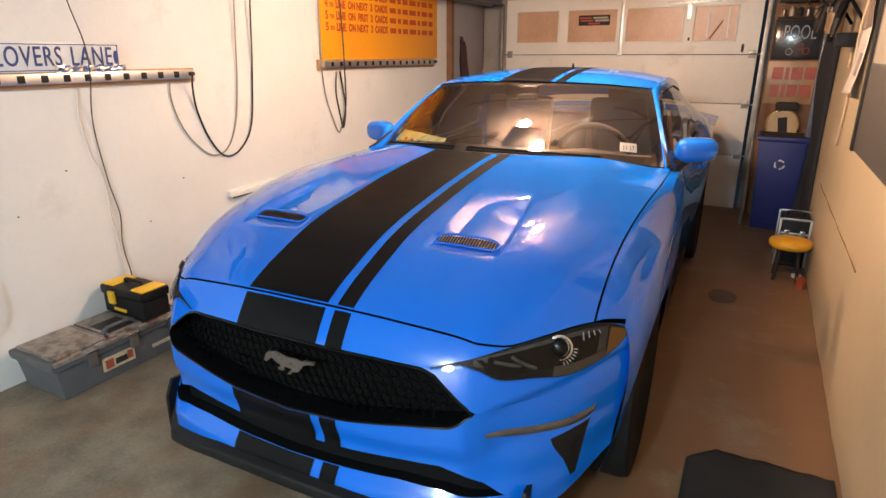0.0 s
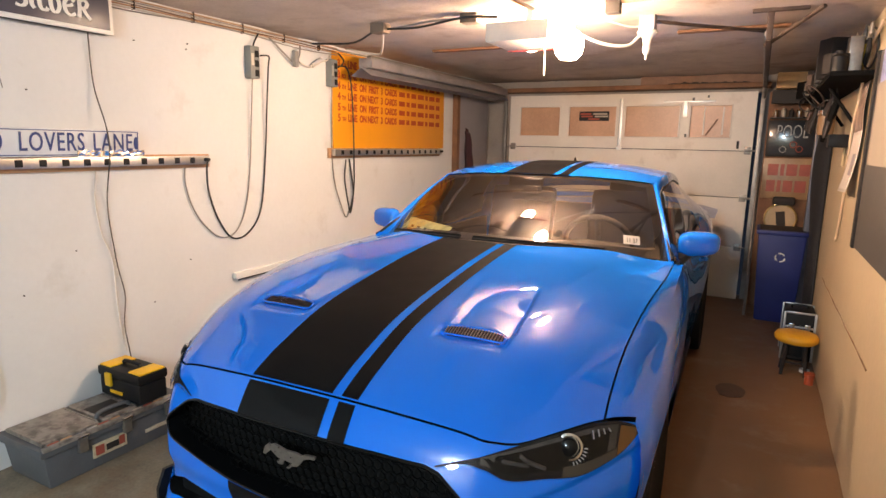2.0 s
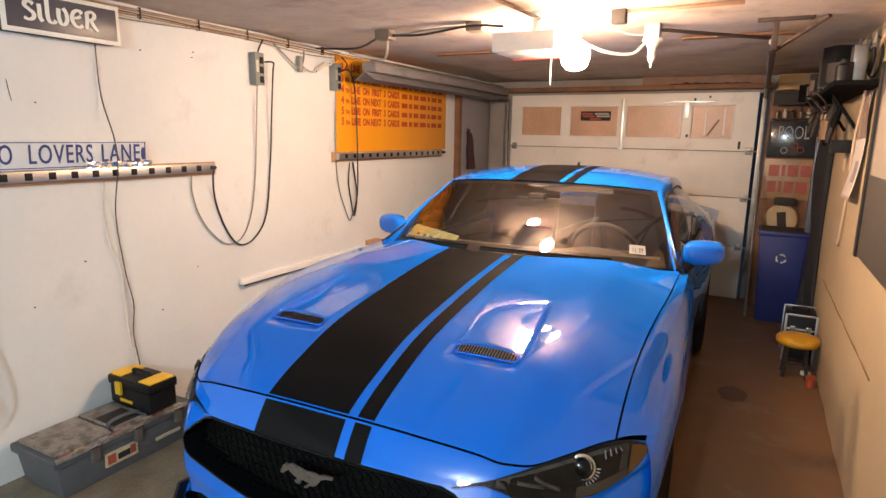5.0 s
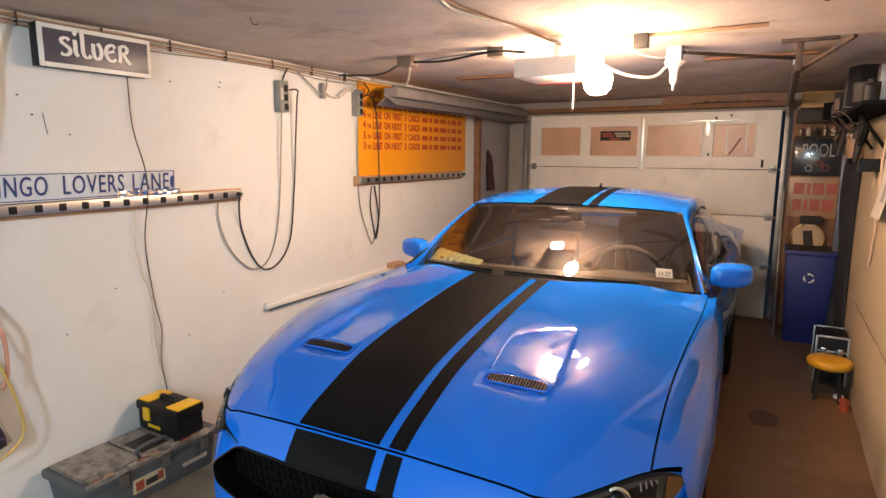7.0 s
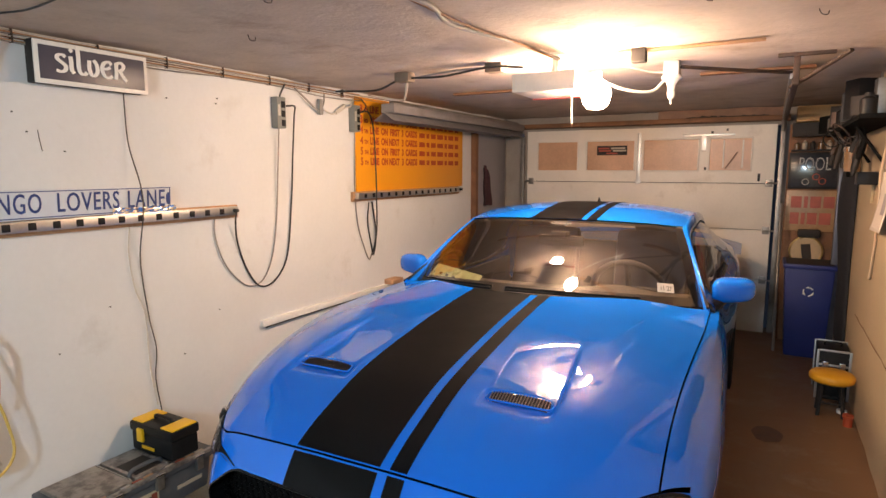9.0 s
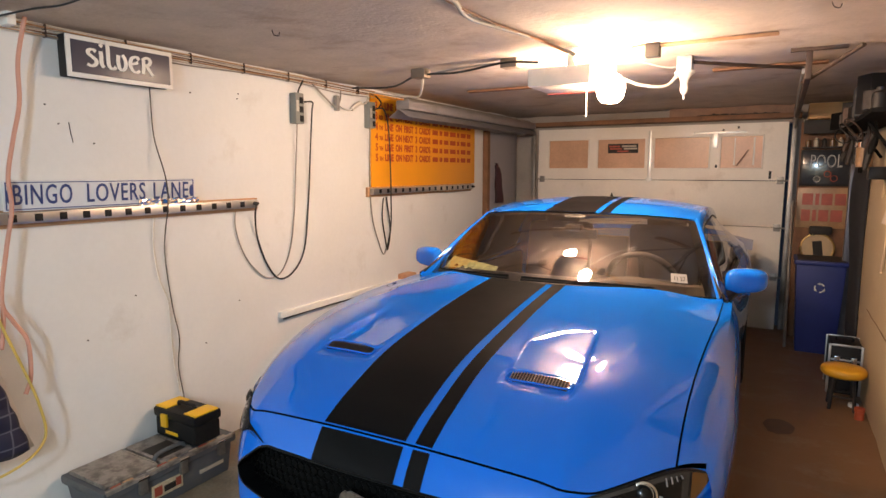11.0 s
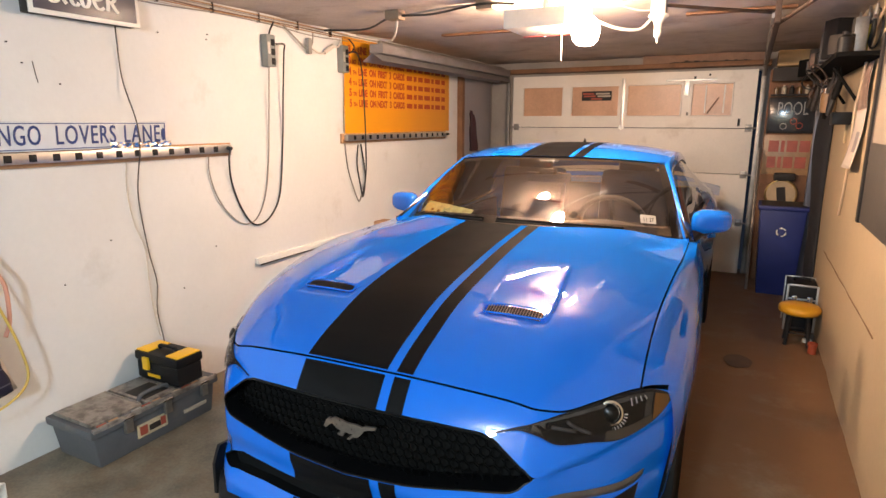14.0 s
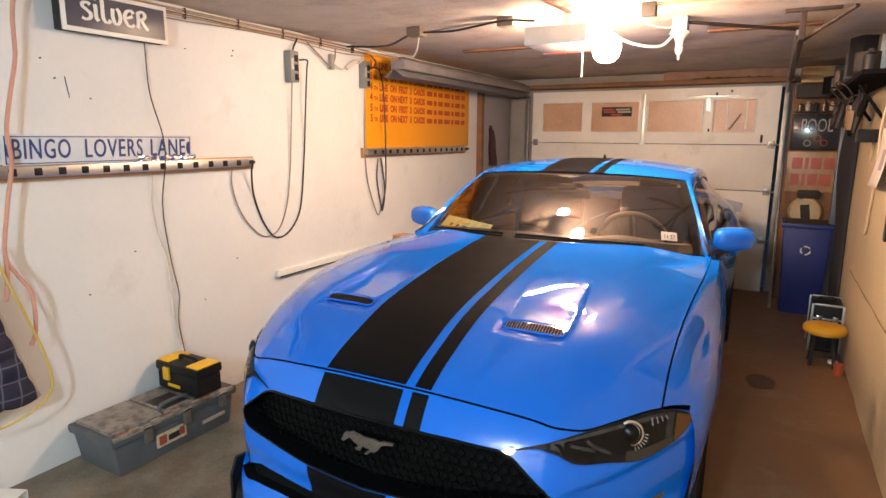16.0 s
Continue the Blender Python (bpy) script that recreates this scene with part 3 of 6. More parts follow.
def side_panel(s, y0, y1, n):
    ys = [mixv(y0, y1, i / n) for i in range(n + 1)]
    for yw in (0.90, 3.58):
        ys += [yw + k * 0.365 * math.cos(a * math.pi / 40) for a in range(0, 21) for k in (-1, 1)]
    ys = sorted({round(y, 4) for y in ys if y0 - 1e-6 <= y <= y1 + 1e-6})
    m = len(ys) - 1

    def fn(u, v):
        x, y, z = side_point(ys[round(u * m)], v)
        return (s * x, y, z)
    return patch(m, 24, fn)


for s in (-1, 1):
    def top_strip(u, v):
        y = mixv(seam_y(mixv(0.770, 0.84, u)) + 0.004, 1.95, v)
        x = mixv(mixv(0.770, 0.808, smooth01(0.4, 1.5, y)), side_top(max(0.45, y))[0], u)
        z = hood_z(x, y) - shoulder(y) * u ** 1.6
        return (s * x, y, z if y < 1.7 else mixv(z, side_top(y)[1], smooth01(1.7, 1.95, y)))
    part("fender", side_panel(s, 0.505, 1.90, 60), PAINT, car, smooth=True)
    part("fender_top", patch(12, 80, top_strip), PAINT, car, smooth=True)
    door = part("door", side_panel(s, 1.906, 3.12, 40), PAINT, car, smooth=True)
    part("quarter_panel", side_panel(s, 3.126, 4.72, 60), PAINT, car, smooth=True)
    part("sill", box((min(s * 0.76, s * 0.845), 1.25, 0.14), (max(s * 0.76, s * 0.845), 3.2, 0.20), 0.01), BLACK, car)
    part("door_handle", box((min(s * 0.885, s * 0.912), 2.86, 0.80), (max(s * 0.885, s * 0.912), 3.02, 0.83), 0.008), PAINT, door)

# inner liner keeps daylight out of the wheel wells
part("underbody", box((-0.60, 0.40, 0.14), (0.60, 4.6, 0.40), 0.03), BLACK, car)

# ---- wheels ----
def wheel(x, y, s):
    w = thing("wheel", (0, 0, 0))
    w.parent = car
    part("tyre", lathe([(0.245, -0.10), (0.30, -0.125), (0.335, -0.118), (0.343, -0.09), (0.343, 0.09), (0.335, 0.118), (0.30, 0.125), (0.245, 0.10)], 48, "x"), RUBBER, w)
    bm = lathe([(0.25, -0.09), (0.243, -0.10), (0.225, -0.085), (0.22, 0.07), (0.235, 0.09), (0.25, 0.08)], 48, "x")
    part("rim", bm, RIM, w)
    bm = bmesh.new()
    for k in range(5):
        for d in (-0.13, 0.13):
            a = k * 2 * math.pi / 5
            add_tube(bm, [(0.075, 0.05 * math.cos(a), 0.05 * math.sin(a)), (0.085, 0.14 * math.cos(a + d * 0.7), 0.14 * math.sin(a + d * 0.7)), (0.075, 0.235 * math.cos(a + d), 0.235 * math.sin(a + d))], [0.022, 0.016, 0.014], 6)
    part("spokes", bm, RIM, w)
    part("hub", lathe([(0.0, 0.02), (0.06, 0.02), (0.058, 0.08), (0.04, 0.092), (0.0, 0.094)], 24, "x"), GLOSSBLACK, w)
    part("brake_disc", lathe([(0.05, -0.01), (0.17, -0.01), (0.17, 0.012), (0.05, 0.012)], 32, "x"), STEEL, w)
    w.matrix_basis = pose(x, y, 0.343, 0, 0, 0 if s > 0 else 180)
    return w


for s in (-1, 1):
    wheel(s * 0.755, 0.90, s)
    wheel(s * 0.775, 3.58, s)

# ---- greenhouse ----
def ws_low(x):
    return Vector((x, 1.365 + 0.40 * (x / 0.74) ** 2, 1.052 - 0.068 * (x / 0.74) ** 2))


ROOF_HALF = 0.620


def roof_z(x, y):
    return spline([(2.0, 1.318), (2.15, 1.340), (2.5, 1.383), (2.9, 1.398), (3.4, 1.35), (4.0, 1.21), (4.45, 1.05)])(y) - 0.046 * (abs(x) / 0.6) ** 2.4


def ws_high(x):
    y = 2.13 + 0.13 * (x / 0.6) ** 2
    return Vector((x, y, roof_z(x, y) - 0.006))


def ws(u, v, x_low=0.772, x_high=ROOF_HALF, out=0.0):
    k = 2 * u - 1
    p = ws_low(k * x_low).lerp(ws_high(k * x_high), v)
    return p + Vector((0, -0.55, 0.8)) * (0.045 * math.sin(math.pi * v) * (1 - 0.4 * k * k) + out)


pane = part("windshield", patch(48, 30, lambda u, v: ws(u, v)), GLASS, car, "clear windshield glass", True)
pane.visible_shadow = False
# black frit edge and blue-tinted sun band
part("frit", patch(48, 3, lambda u, v: ws(u, mixv(0.955, 1.0, v), out=-0.003)), BLACK, pane, "black glass edge", True)
part("frit", patch(48, 3, lambda u, v: ws(u, mixv(0.0, 0.085, v), out=-0.003)), BLACK, pane, "black glass edge", True)
for s in (0, 1):
    part("frit", patch(3, 30, lambda u, v: ws(abs(s - mixv(0.0, 0.03, u)), v, out=-0.003)), BLACK, pane, "black glass edge", True)


def roof_y(x, v):
    return mixv(2.135 + 0.13 * (x / 0.6) ** 2, 3.30, v)


roof = part("roof", patch(60, 50, lambda u, v: (mixv(-ROOF_HALF, ROOF_HALF, u), roof_y(mixv(-ROOF_HALF, ROOF_HALF, u), v), roof_z(mixv(-ROOF_HALF, ROOF_HALF, u), roof_y(mixv(-ROOF_HALF, ROOF_HALF, u), v)))), PAINT, car, smooth=True)
for a, b in [(p + 0.016, q + 0.016) for p, q in STRIPES]:
    part("stripe", patch(8, 40, lambda u, v: (mixv(a, b, u), roof_y(mixv(a, b, u), v), roof_z(mixv(a, b, u), roof_y(mixv(a, b, u), v)) + 0.0015)), STRIPE, roof, "black stripe", True)
back_pane = part("rear_window", patch(30, 20, lambda u, v: (mixv(-0.58, 0.58, u) * mixv(1, 1.08, v), mixv(3.305, 4.15, v), roof_z(mixv(-0.58, 0.58, u), mixv(3.305, 4.15, v)) - 0.004)), GLASS, car, "dark rear glass", True)
deck = part("rear_deck", patch(40, 20, lambda u, v: (mixv(-0.90, 0.90, u), mixv(3.95, 4.72, v), 0.985 + 0.05 * (1 - abs(2 * u - 1) ** 3) * smooth01(3.9, 4.5, mixv(3.95, 4.72, v)) - 0.03 * abs(2 * u - 1) ** 4)), PAINT, car, smooth=True)
part("spoiler", patch(60, 10, lambda u, v: ((2 * u - 1) * 0.72, 4.52 + 0.16 * v, 1.03 + 0.03 * v + 0.012 * math.sin(math.pi * v) - 0.05 * abs(2 * u - 1) ** 6), 0.012), PAINT, deck, smooth=True)
bm = lathe([(0.0, 0.0), (0.016, 0.0), (0.011, 0.022), (0.004, 0.045), (0.0, 0.047)], 12, "z", (0.0, 3.02, 1.375))
part("antenna_fin", bm, GLOSSBLACK, roof, "black fin")

rail_x = spline([(1.68, 0.782), (1.95, 0.705), (2.26, 0.634), (2.7, 0.634), (3.2, 0.632), (3.8, 0.66), (4.3, 0.72)])
rail_z = spline([(1.68, 0.998), (1.95, 1.135), (2.26, 1.284), (2.6, 1.326), (2.9, 1.332), (3.3, 1.285), (3.8, 1.17), (4.3, 1.01)])
for s in (-1, 1):
    def pillar(u, v):
        # from the glass edge over the pillar to the side window
        y = mixv(1.66, 3.3, v)
        rx, rz = rail_x(y), rail_z(y)
        if y < 2.27:
            t = (y - 1.66) / 0.61
            g = ws(1.0, mixv(-0.02, 1.0, t))
            gx, gy, gz = g.x, g.y, g.z
        else:
            gx, gy, gz = ROOF_HALF, y, roof_z(ROOF_HALF, y)
        ox, oz = rx + 0.034, rz - 0.040
        mx, mz = gx + 0.034, gz + 0.004
        a, b, c = (1 - u) ** 2, 2 * u * (1 - u), u * u
        return (s * (a * gx + b * mx + c * ox), a * gy + b * (gy + y) / 2 + c * y, a * gz + b * mz + c * oz)
    part("roof_pillar", patch(10, 60, pillar), PAINT, car, smooth=True)

    def window(u, v):
        y = mixv(1.74, 3.28, u)
        zt, xt = rail_z(y) - 0.040, rail_x(y) + 0.030
        zb, xb = side_top(y)[1] + 0.012, side_top(y)[0] - 0.025
        return (s * mixv(xb, xt, v) + s * 0.02 * math.sin(math.pi * v), y, mixv(zb, zt, v))
    side = part("side_window", outward(patch(40, 12, window), (s, 0, 0)), GLASS, car, "dark side glass", True)
    part("window_seal", tube([window(i / 30, 0.0) for i in range(31)], 0.009, 6), BLACK, side)
    part("window_seal", tube([window(i / 30, 1.0) for i in range(31)], 0.007, 6), BLACK, side)

    def sail(u, v):
        y = mixv(3.20, 4.35, u)
        zt, xt = rail_z(y), rail_x(y)
        zb, xb = side_top(y)[1], side_top(y)[0]
        return (s * mixv(xb, xt, v) + s * 0.012 * math.sin(math.pi * v), y, mixv(zb, max(zb + 0.002, zt), v))
    part("rear_pillar", patch(30, 10, sail), PAINT, car, smooth=True)
    # mirrors
    mir = part("door_mirror", bmesh.new(), PAINT, car, "blue door mirror on a black foot")
    bm = bmesh.new()
    bmesh.ops.create_uvsphere(bm, u_segments=28, v_segments=18, radius=1.0)
    for v in bm.verts:
        c = v.co.copy()
        for k in range(3):
            c[k] = math.copysign(abs(c[k]) ** 0.62, c[k])
        if c.y > 0.25:
            c.y = 0.25
        t = (c.x + 1) / 2
        v.co = Vector((s * (0.797 + 0.190 * t), 1.955 + 0.075 * c.y + 0.05 * t, 1.036 + 0.008 * t + mixv(0.064, 0.054, t) * c.z))
    bmesh.ops.recalc_face_normals(bm, faces=bm.faces)
    part("cap", bm, PAINT, mir, smooth=True)
    part("mirror_glass", patch(8, 6, lambda u, v: (s * mixv(0.815, 0.975, u), 1.976 + 0.05 * u, 1.036 + mixv(-0.045, 0.045, v))), CHROME, mir, "mirror glass")
    part("foot", tube(curve_points([(s * 0.80, 1.88, 0.955), (s * 0.825, 1.92, 0.975), (s * 0.85, 1.955, 0.995)], 5), [0.034, 0.032, 0.031, 0.03, 0.029, 0.028, 0.027, 0.026, 0.026, 0.026, 0.026], 10), BLACK, mir, "black foot")

# vents in the hood
def vent_z(x, v):
    return hood_z(0.36, 0.462) + mixv(0.001, 0.017, v) - 0.006 * abs(2 * (abs(x) - 0.36) / 0.2) ** 3


for s in (-1, 1):
    vent = part("hood_vent", patch(20, 6, lambda u, v: (s * (0.36 + 0.098 * (2 * u - 1) * (1 - 0.06 * v)), mixv(0.425, 0.468, v), vent_z(0.36 + 0.098 * (2 * u - 1), v) - 0.006)), BLACK, hood, "black vent grille")
    for i in range(20):
        x = 0.268 + i * 0.0096
        # slats of the far-side vent are coloured dark so it reads shaded
        part("slat", tube([(s * x, 0.427, vent_z(x, 0.0) - 0.003), (s * x, 0.466, vent_z(x, 1.0) - 0.003)], 0.0017, 4), STEEL if s > 0 else DARK, vent)
    rim = [(0.36 + 0.104 * math.copysign(abs(math.cos(a)) ** 0.45, math.cos(a)), 0.4475 + 0.026 * math.copysign(abs(math.sin(a)) ** 0.6, math.sin(a))) for a in [2 * math.pi * k / 40 for k in range(40)]]
    part("vent_rim", tube([(s * x, y, vent_z(x, (y - 0.4215) / 0.052)) for x, y in rim], 0.0032, 6, True), PAINT, vent, smooth=True)

# ---- cabin ----
dash = part("dashboard", patch(40, 16, lambda u, v: (mixv(-0.70, 0.70, u), mixv(1.42 + 0.36 * (2 * u - 1) ** 2, 2.02, v), mixv(0.985, 0.975, v) + 0.03 * math.sin(math.pi * v) + 0.03 * math.exp(-((mixv(-0.70, 0.70, u) - 0.36) / 0.16) ** 2) * smooth01(0.5, 0.9, v)), 0.02), TRIM_TAN, car, "dusty dark brown dashboard top", True)
part("dash_front", box((-0.70, 2.00, 0.62), (0.70, 2.05, 0.95), 0.02), CABIN, car)
part("cabin_floor", box((-0.78, 1.6, 0.40), (0.78, 4.2, 0.44)), CABIN, car)
part("rear_bulkhead", box((-0.74, 3.6, 0.4), (0.74, 3.66, 1.05), 0.02), CABIN, car)
part("headliner", patch(12, 12, lambda u, v: (mixv(-0.58, 0.58, u), mixv(2.25, 3.3, v), roof_z(mixv(-0.58, 0.58, u), mixv(2.25, 3.3, v)) - 0.03)), CABIN, car, smooth=True)
for s in (-1, 1):
    part("door_card", box((min(s * 0.76, s * 0.79), 1.8, 0.42), (max(s * 0.76, s * 0.79), 3.3, 0.93), 0.01), CABIN, car)
    seat = part("front_seat", box((s * 0.37 - 0.25, 2.45, 0.5), (s * 0.37 + 0.25, 2.95, 0.66), 0.05), LEATHER, car, "dark leather seat")
    part("seat_back", box((-0.24, -0.06, 0), (0.24, 0.06, 0.62), 0.05, pose(s * 0.37, 2.92, 0.6, -14)), LEATHER, seat)
    part("head_rest", box((-0.13, -0.05, 0), (0.13, 0.05, 0.19), 0.045, pose(s * 0.37, 3.07, 1.17, -10)), LEATHER, seat)
bm = bmesh.new()
cw = pose(0.37, 2.16, 0.96, -62)
add_tube(bm, [cw @ Vector((0.185 * math.cos(2 * math.pi * k / 40), 0.185 * math.sin(2 * math.pi * k / 40), 0)) for k in range(40)], 0.016, 8, True)
wheel_ob = part("steering_wheel", bm, CABIN, car, "black steering wheel", True)
bm = bmesh.new()
for a in (0, math.pi, 1.5 * math.pi):
    add_tube(bm, [cw @ Vector((0, 0, 0.01)), cw @ Vector((0.18 * math.cos(a), 0.18 * math.sin(a), 0))], 0.018, 6)
part("spokes", bm, CABIN, wheel_ob)


# ---- frames of reference on the walls: text right, text up, out of the wall ----
def on_west(y, z, out=0.0):
    return Matrix(((0, 0, 1, XL + out), (1, 0, 0, y), (0, 1, 0, z), (0, 0, 0, 1)))


def on_east(y, z, out=0.0):
    return Matrix(((0, 0, -1, XR - out), (-1, 0, 0, y), (0, 1, 0, z), (0, 0, 0, 1)))


def on_north(x, y, z):
    return pose(x, y, z, 90)


def slab(w, h, d, to, bevel=0.0):
    return box((-w / 2, -h / 2, 0), (w / 2, h / 2, d), bevel, to)


# ---- garage door ----
door = thing("garage_door", (0, 0, 0), "closed white sectional garage door with papered windows", "garage door")
WINDOWS = ((-1.937, -1.455), (-1.372, -0.842), (-0.771, -0.214), (-0.132, 0.263))
for z0, z1 in ((0.0, 0.525), (0.531, 1.018), (1.024, 1.474)):
    part("panel", box((DOOR_X0, YB - 0.02, z0), (DOOR_X1, YB + 0.03, z1), 0.006), DOORWHITE, door)
bm = bmesh.new()
edges = [DOOR_X0] + [e for w in WINDOWS for e in w] + [DOOR_X1]
for a, b in zip(edges[0::2], edges[1::2]):
    add_box(bm, (a, YB - 0.02, 1.590), (b, YB + 0.03, 1.927))
add_box(bm, (DOOR_X0, YB - 0.02, 1.480), (DOOR_X1, YB + 0.03, 1.590))
add_box(bm, (DOOR_X0, YB - 0.02, 1.927), (DOOR_X1, YB + 0.03, DOOR_Z))
top = part("panel", bm, DOORWHITE, door)
PAPER = material("brown_paper_behind_glass", (0.60, 0.36, 0.23), 0.36, vary=0.25, scale=2.5, bump=0.08)
for a, b in WINDOWS:
    w = part("window_pane", box((a, YB - 0.004, 1.590), (b, YB + 0.004, 1.927)), PAPER, top, "window papered over in brown")
    bm = bmesh.new()
    for lo, hi in (((a, 1.590), (b, 1.604)), ((a, 1.913), (b, 1.927)), ((a, 1.604), (a + 0.014, 1.913)), ((b - 0.014, 1.604), (b, 1.913))):
        add_box(bm, (lo[0], YB - 0.028, lo[1]), (hi[0], YB - 0.003, hi[1]), 0.004)
    part("window_frame", bm, DOORWHITE, w)
bm = bmesh.new()
add_box(bm, (0.0, YB - 0.012, 1.63), (0.012, YB - 0.005, 1.90))
add_box(bm, (0.17, YB - 0.012, 1.63), (0.185, YB - 0.005, 1.90))
part("inner_bar", bm, DOORWHITE, top)
part("stick", tube([(0.03, YB - 0.014, 1.62), (0.13, YB - 0.014, 1.78)], 0.007, 5), WOOD, top, "thin brown stick")
for z in (0.53, 1.02, 1.48):
    for x in (DOOR_X0 + 0.05, DOOR_X1 - 0.04):
        bm = box((x - 0.03, YB - 0.028, z - 0.035), (x + 0.03, YB - 0.021, z + 0.035), 0.003)
        add_tube(bm, [(x - 0.02, YB - 0.035, z), (x + 0.09 * (1 if x > 0 else -1), YB - 0.045, z)], 0.008, 8)
        part("hinge", bm, STEEL, door, "steel hinge with roller pin")
x = -0.80
bm = box((x - 0.022, YB - 0.035, 1.46), (x + 0.012, YB - 0.021, 1.99), 0.004)
add_box(bm, (x - 0.03, YB - 0.045, 1.47), (x + 0.03, YB - 0.034, 1.50))
part("strut", bm, ALU, door, "upright metal strut")
sticker = part("warning_label", box((-1.252, YB - 0.012, 1.765), (-0.93, YB - 0.0065, 1.865)), DARK, door, "dark printed label")
REDBAR = material("faded_red_print", (0.35, 0.07, 0.04), 0.6, vary=0.1, bump=0.0)
PALEBAR = material("faded_pale_print", (0.45, 0.38, 0.30), 0.6, vary=0.1, bump=0.0)
for k, (x0, x1, z) in enumerate(((-1.24, -1.12, 1.838), (-1.10, -0.95, 1.838), (-1.23, -1.10, 1.812), (-1.08, -0.94, 1.812), (-1.15, -1.03, 1.784))):
    part("print_bar", box((x0, YB - 0.0145, z - 0.009), (x1, YB - 0.0125, z + 0.009)), (REDBAR, PALEBAR)[k % 2], sticker)
for x, z, w, h in ((0.33, 1.535, 0.022, 0.075), (-0.105, 1.975, 0.02, 0.03), (0.03, 2.0, 0.018, 0.022), (-0.155, 1.62, 0.018, 0.03)):
    part("tape_mark", box((x - w / 2, YB - 0.024, z - h / 2), (x + w / 2, YB - 0.0205, z + h / 2)), BLACK, door, "black tape mark")
bm = box((-0.20, YB - 0.032, 1.80), (-0.15, YB - 0.0205, 1.95), 0.004)
add_box(bm, (-0.38, YB - 0.030, 1.945), (0.10, YB - 0.0205, 1.965), 0.004)
part("door_lock_bar", bm, ALU, door, "shiny lock bar")

# ---- header over the door, tracks ----
single("lintel", box((DOOR_X0 - 0.28, YB - 0.14, DOOR_Z + 0.03), (DOOR_X1 + 0.10, YB + 0.05, DOOR_Z + 0.075), 0.006), WOOD, "dark brown timber lintel over the garage door", "lintel")
single("lintel_board", box((-0.62, YB - 0.06, DOOR_Z + 0.076), (DOOR_X1 + 0.06, YB + 0.05, ZC + 0.01), 0.004), material("red_brown_board", (0.26, 0.15, 0.10), 0.7, vary=0.3, bump=0.2), "red-brown board above the lintel", "board")
bm = bmesh.new()
for k in range(26):
    x = -0.35 + 0.028 * k
    add_box(bm, (x, YB - 0.12, DOOR_Z + 0.075), (x + 0.03, YB - 0.07, DOOR_Z + 0.082 + 0.022 * abs(noise.noise((k * 0.7, 1, 2)))), 0.004)
single("dust_pile", bm, DARK, "heap of dark dust and scraps on the lintel", "debris", kind="stuff")
for x in (DOOR_X0 - 0.045, DOOR_X1 + 0.05):
    tr = thing("door_track", (0, 0, 0), "galvanised steel garage door track", "door track", "door tracks")
    part("upright", box((x - 0.02, YB - 0.07, 0.02), (x + 0.02, YB - 0.03, 1.98), 0.004), STEEL, tr)
    part("bend", tube(curve_points([(x, YB - 0.05, 1.96), (x, YB - 0.09, 2.06), (x, YB - 0.22, 2.11), (x, YB - 0.4, 2.115)], 6), 0.02, 8), STEEL, tr)
    part("rail", box((x - 0.02, 4.45, 2.10), (x + 0.02, YB - 0.38, 2.13), 0.004), STEEL, tr)
shop = thing("shop_light", (0, 0, 0), "long dusty grey shop light hung under the ceiling", "shop light")
part("channel", box((-2.16, 4.40, 2.035), (-2.04, 7.05, 2.105), 0.008), material("dusty_grey_metal", (0.22, 0.20, 0.20), 0.5, vary=0.2, bump=0.1), shop)
part("shade", patch(2, 40, lambda u, v: (mixv(-2.20, -2.02, u), mixv(4.36, 7.08, v), 1.975 + 0.06 * abs(math.sin(math.pi * u)))), material("grey_shade", (0.25, 0.24, 0.25), 0.5, vary=0.2, bump=0.1), shop)
# hanger at the inner end of the other rail
hang = thing("track_hanger", (0, 0, 0), "rusty steel strap hanger under the ceiling", "bracket")
RUST = material("rusty_strap", (0.07, 0.045, 0.035), 0.6, metal=0.4, vary=0.4, scale=20, bump=0.3)
part("ceiling_plate", box((0.43, 4.20, ZC - 0.02), (0.68, 4.235, ZC - 0.002), 0.003), RUST, hang)
part("drop_strap", box((0.50, 4.21, 2.04), (0.53, 4.225, ZC - 0.015), 0.003), RUST, hang)
part("brace", tube([(0.50, 4.5, 2.06), (0.74, 4.2, ZC - 0.012)], 0.013, 6), RUST, hang)
part("angle_bar", box((0.50, 4.2, 2.045), (0.53, 6.85, 2.085), 0.004), RUST, hang)
single("ceiling_strip", box((0.02, 4.64, ZC - 0.02), (0.62, 4.70, ZC - 0.004), 0.004), WOOD, "dark brown batten on the ceiling", "batten", "ceiling battens")
single("ceiling_strip", box((-0.27, 3.74, ZC - 0.016), (0.38, 3.765, ZC - 0.002), 0.003), PALEWOOD, "thin pine strip on the ceiling", "batten", "ceiling battens")
single("ceiling_strip", box((-1.75, 4.78, ZC - 0.02), (-0.72, 4.84, ZC - 0.004), 0.004), WOOD, "dark brown batten on the ceiling", "batten", "ceiling battens")

# ---- the lit ceiling light ----
light = thing("ceiling_light", (0, 0, 0), "bare lit ceiling light on a white box with a pull chain", "ceiling light")
part("housing", box((-0.72, 3.475, 1.995), (-0.40, 3.80, 2.085), 0.008), material("yellowed_white_metal", (0.82, 0.72, 0.62), 0.4, vary=0.08, bump=0.05), light)
part("red_edge", box((-0.722, 3.78, 1.990), (-0.398, 3.806, 2.092), 0.003), material("dull_red_edge", (0.30, 0.04, 0.03), 0.5, vary=0.1, bump=0.05), light, "dull red edge")
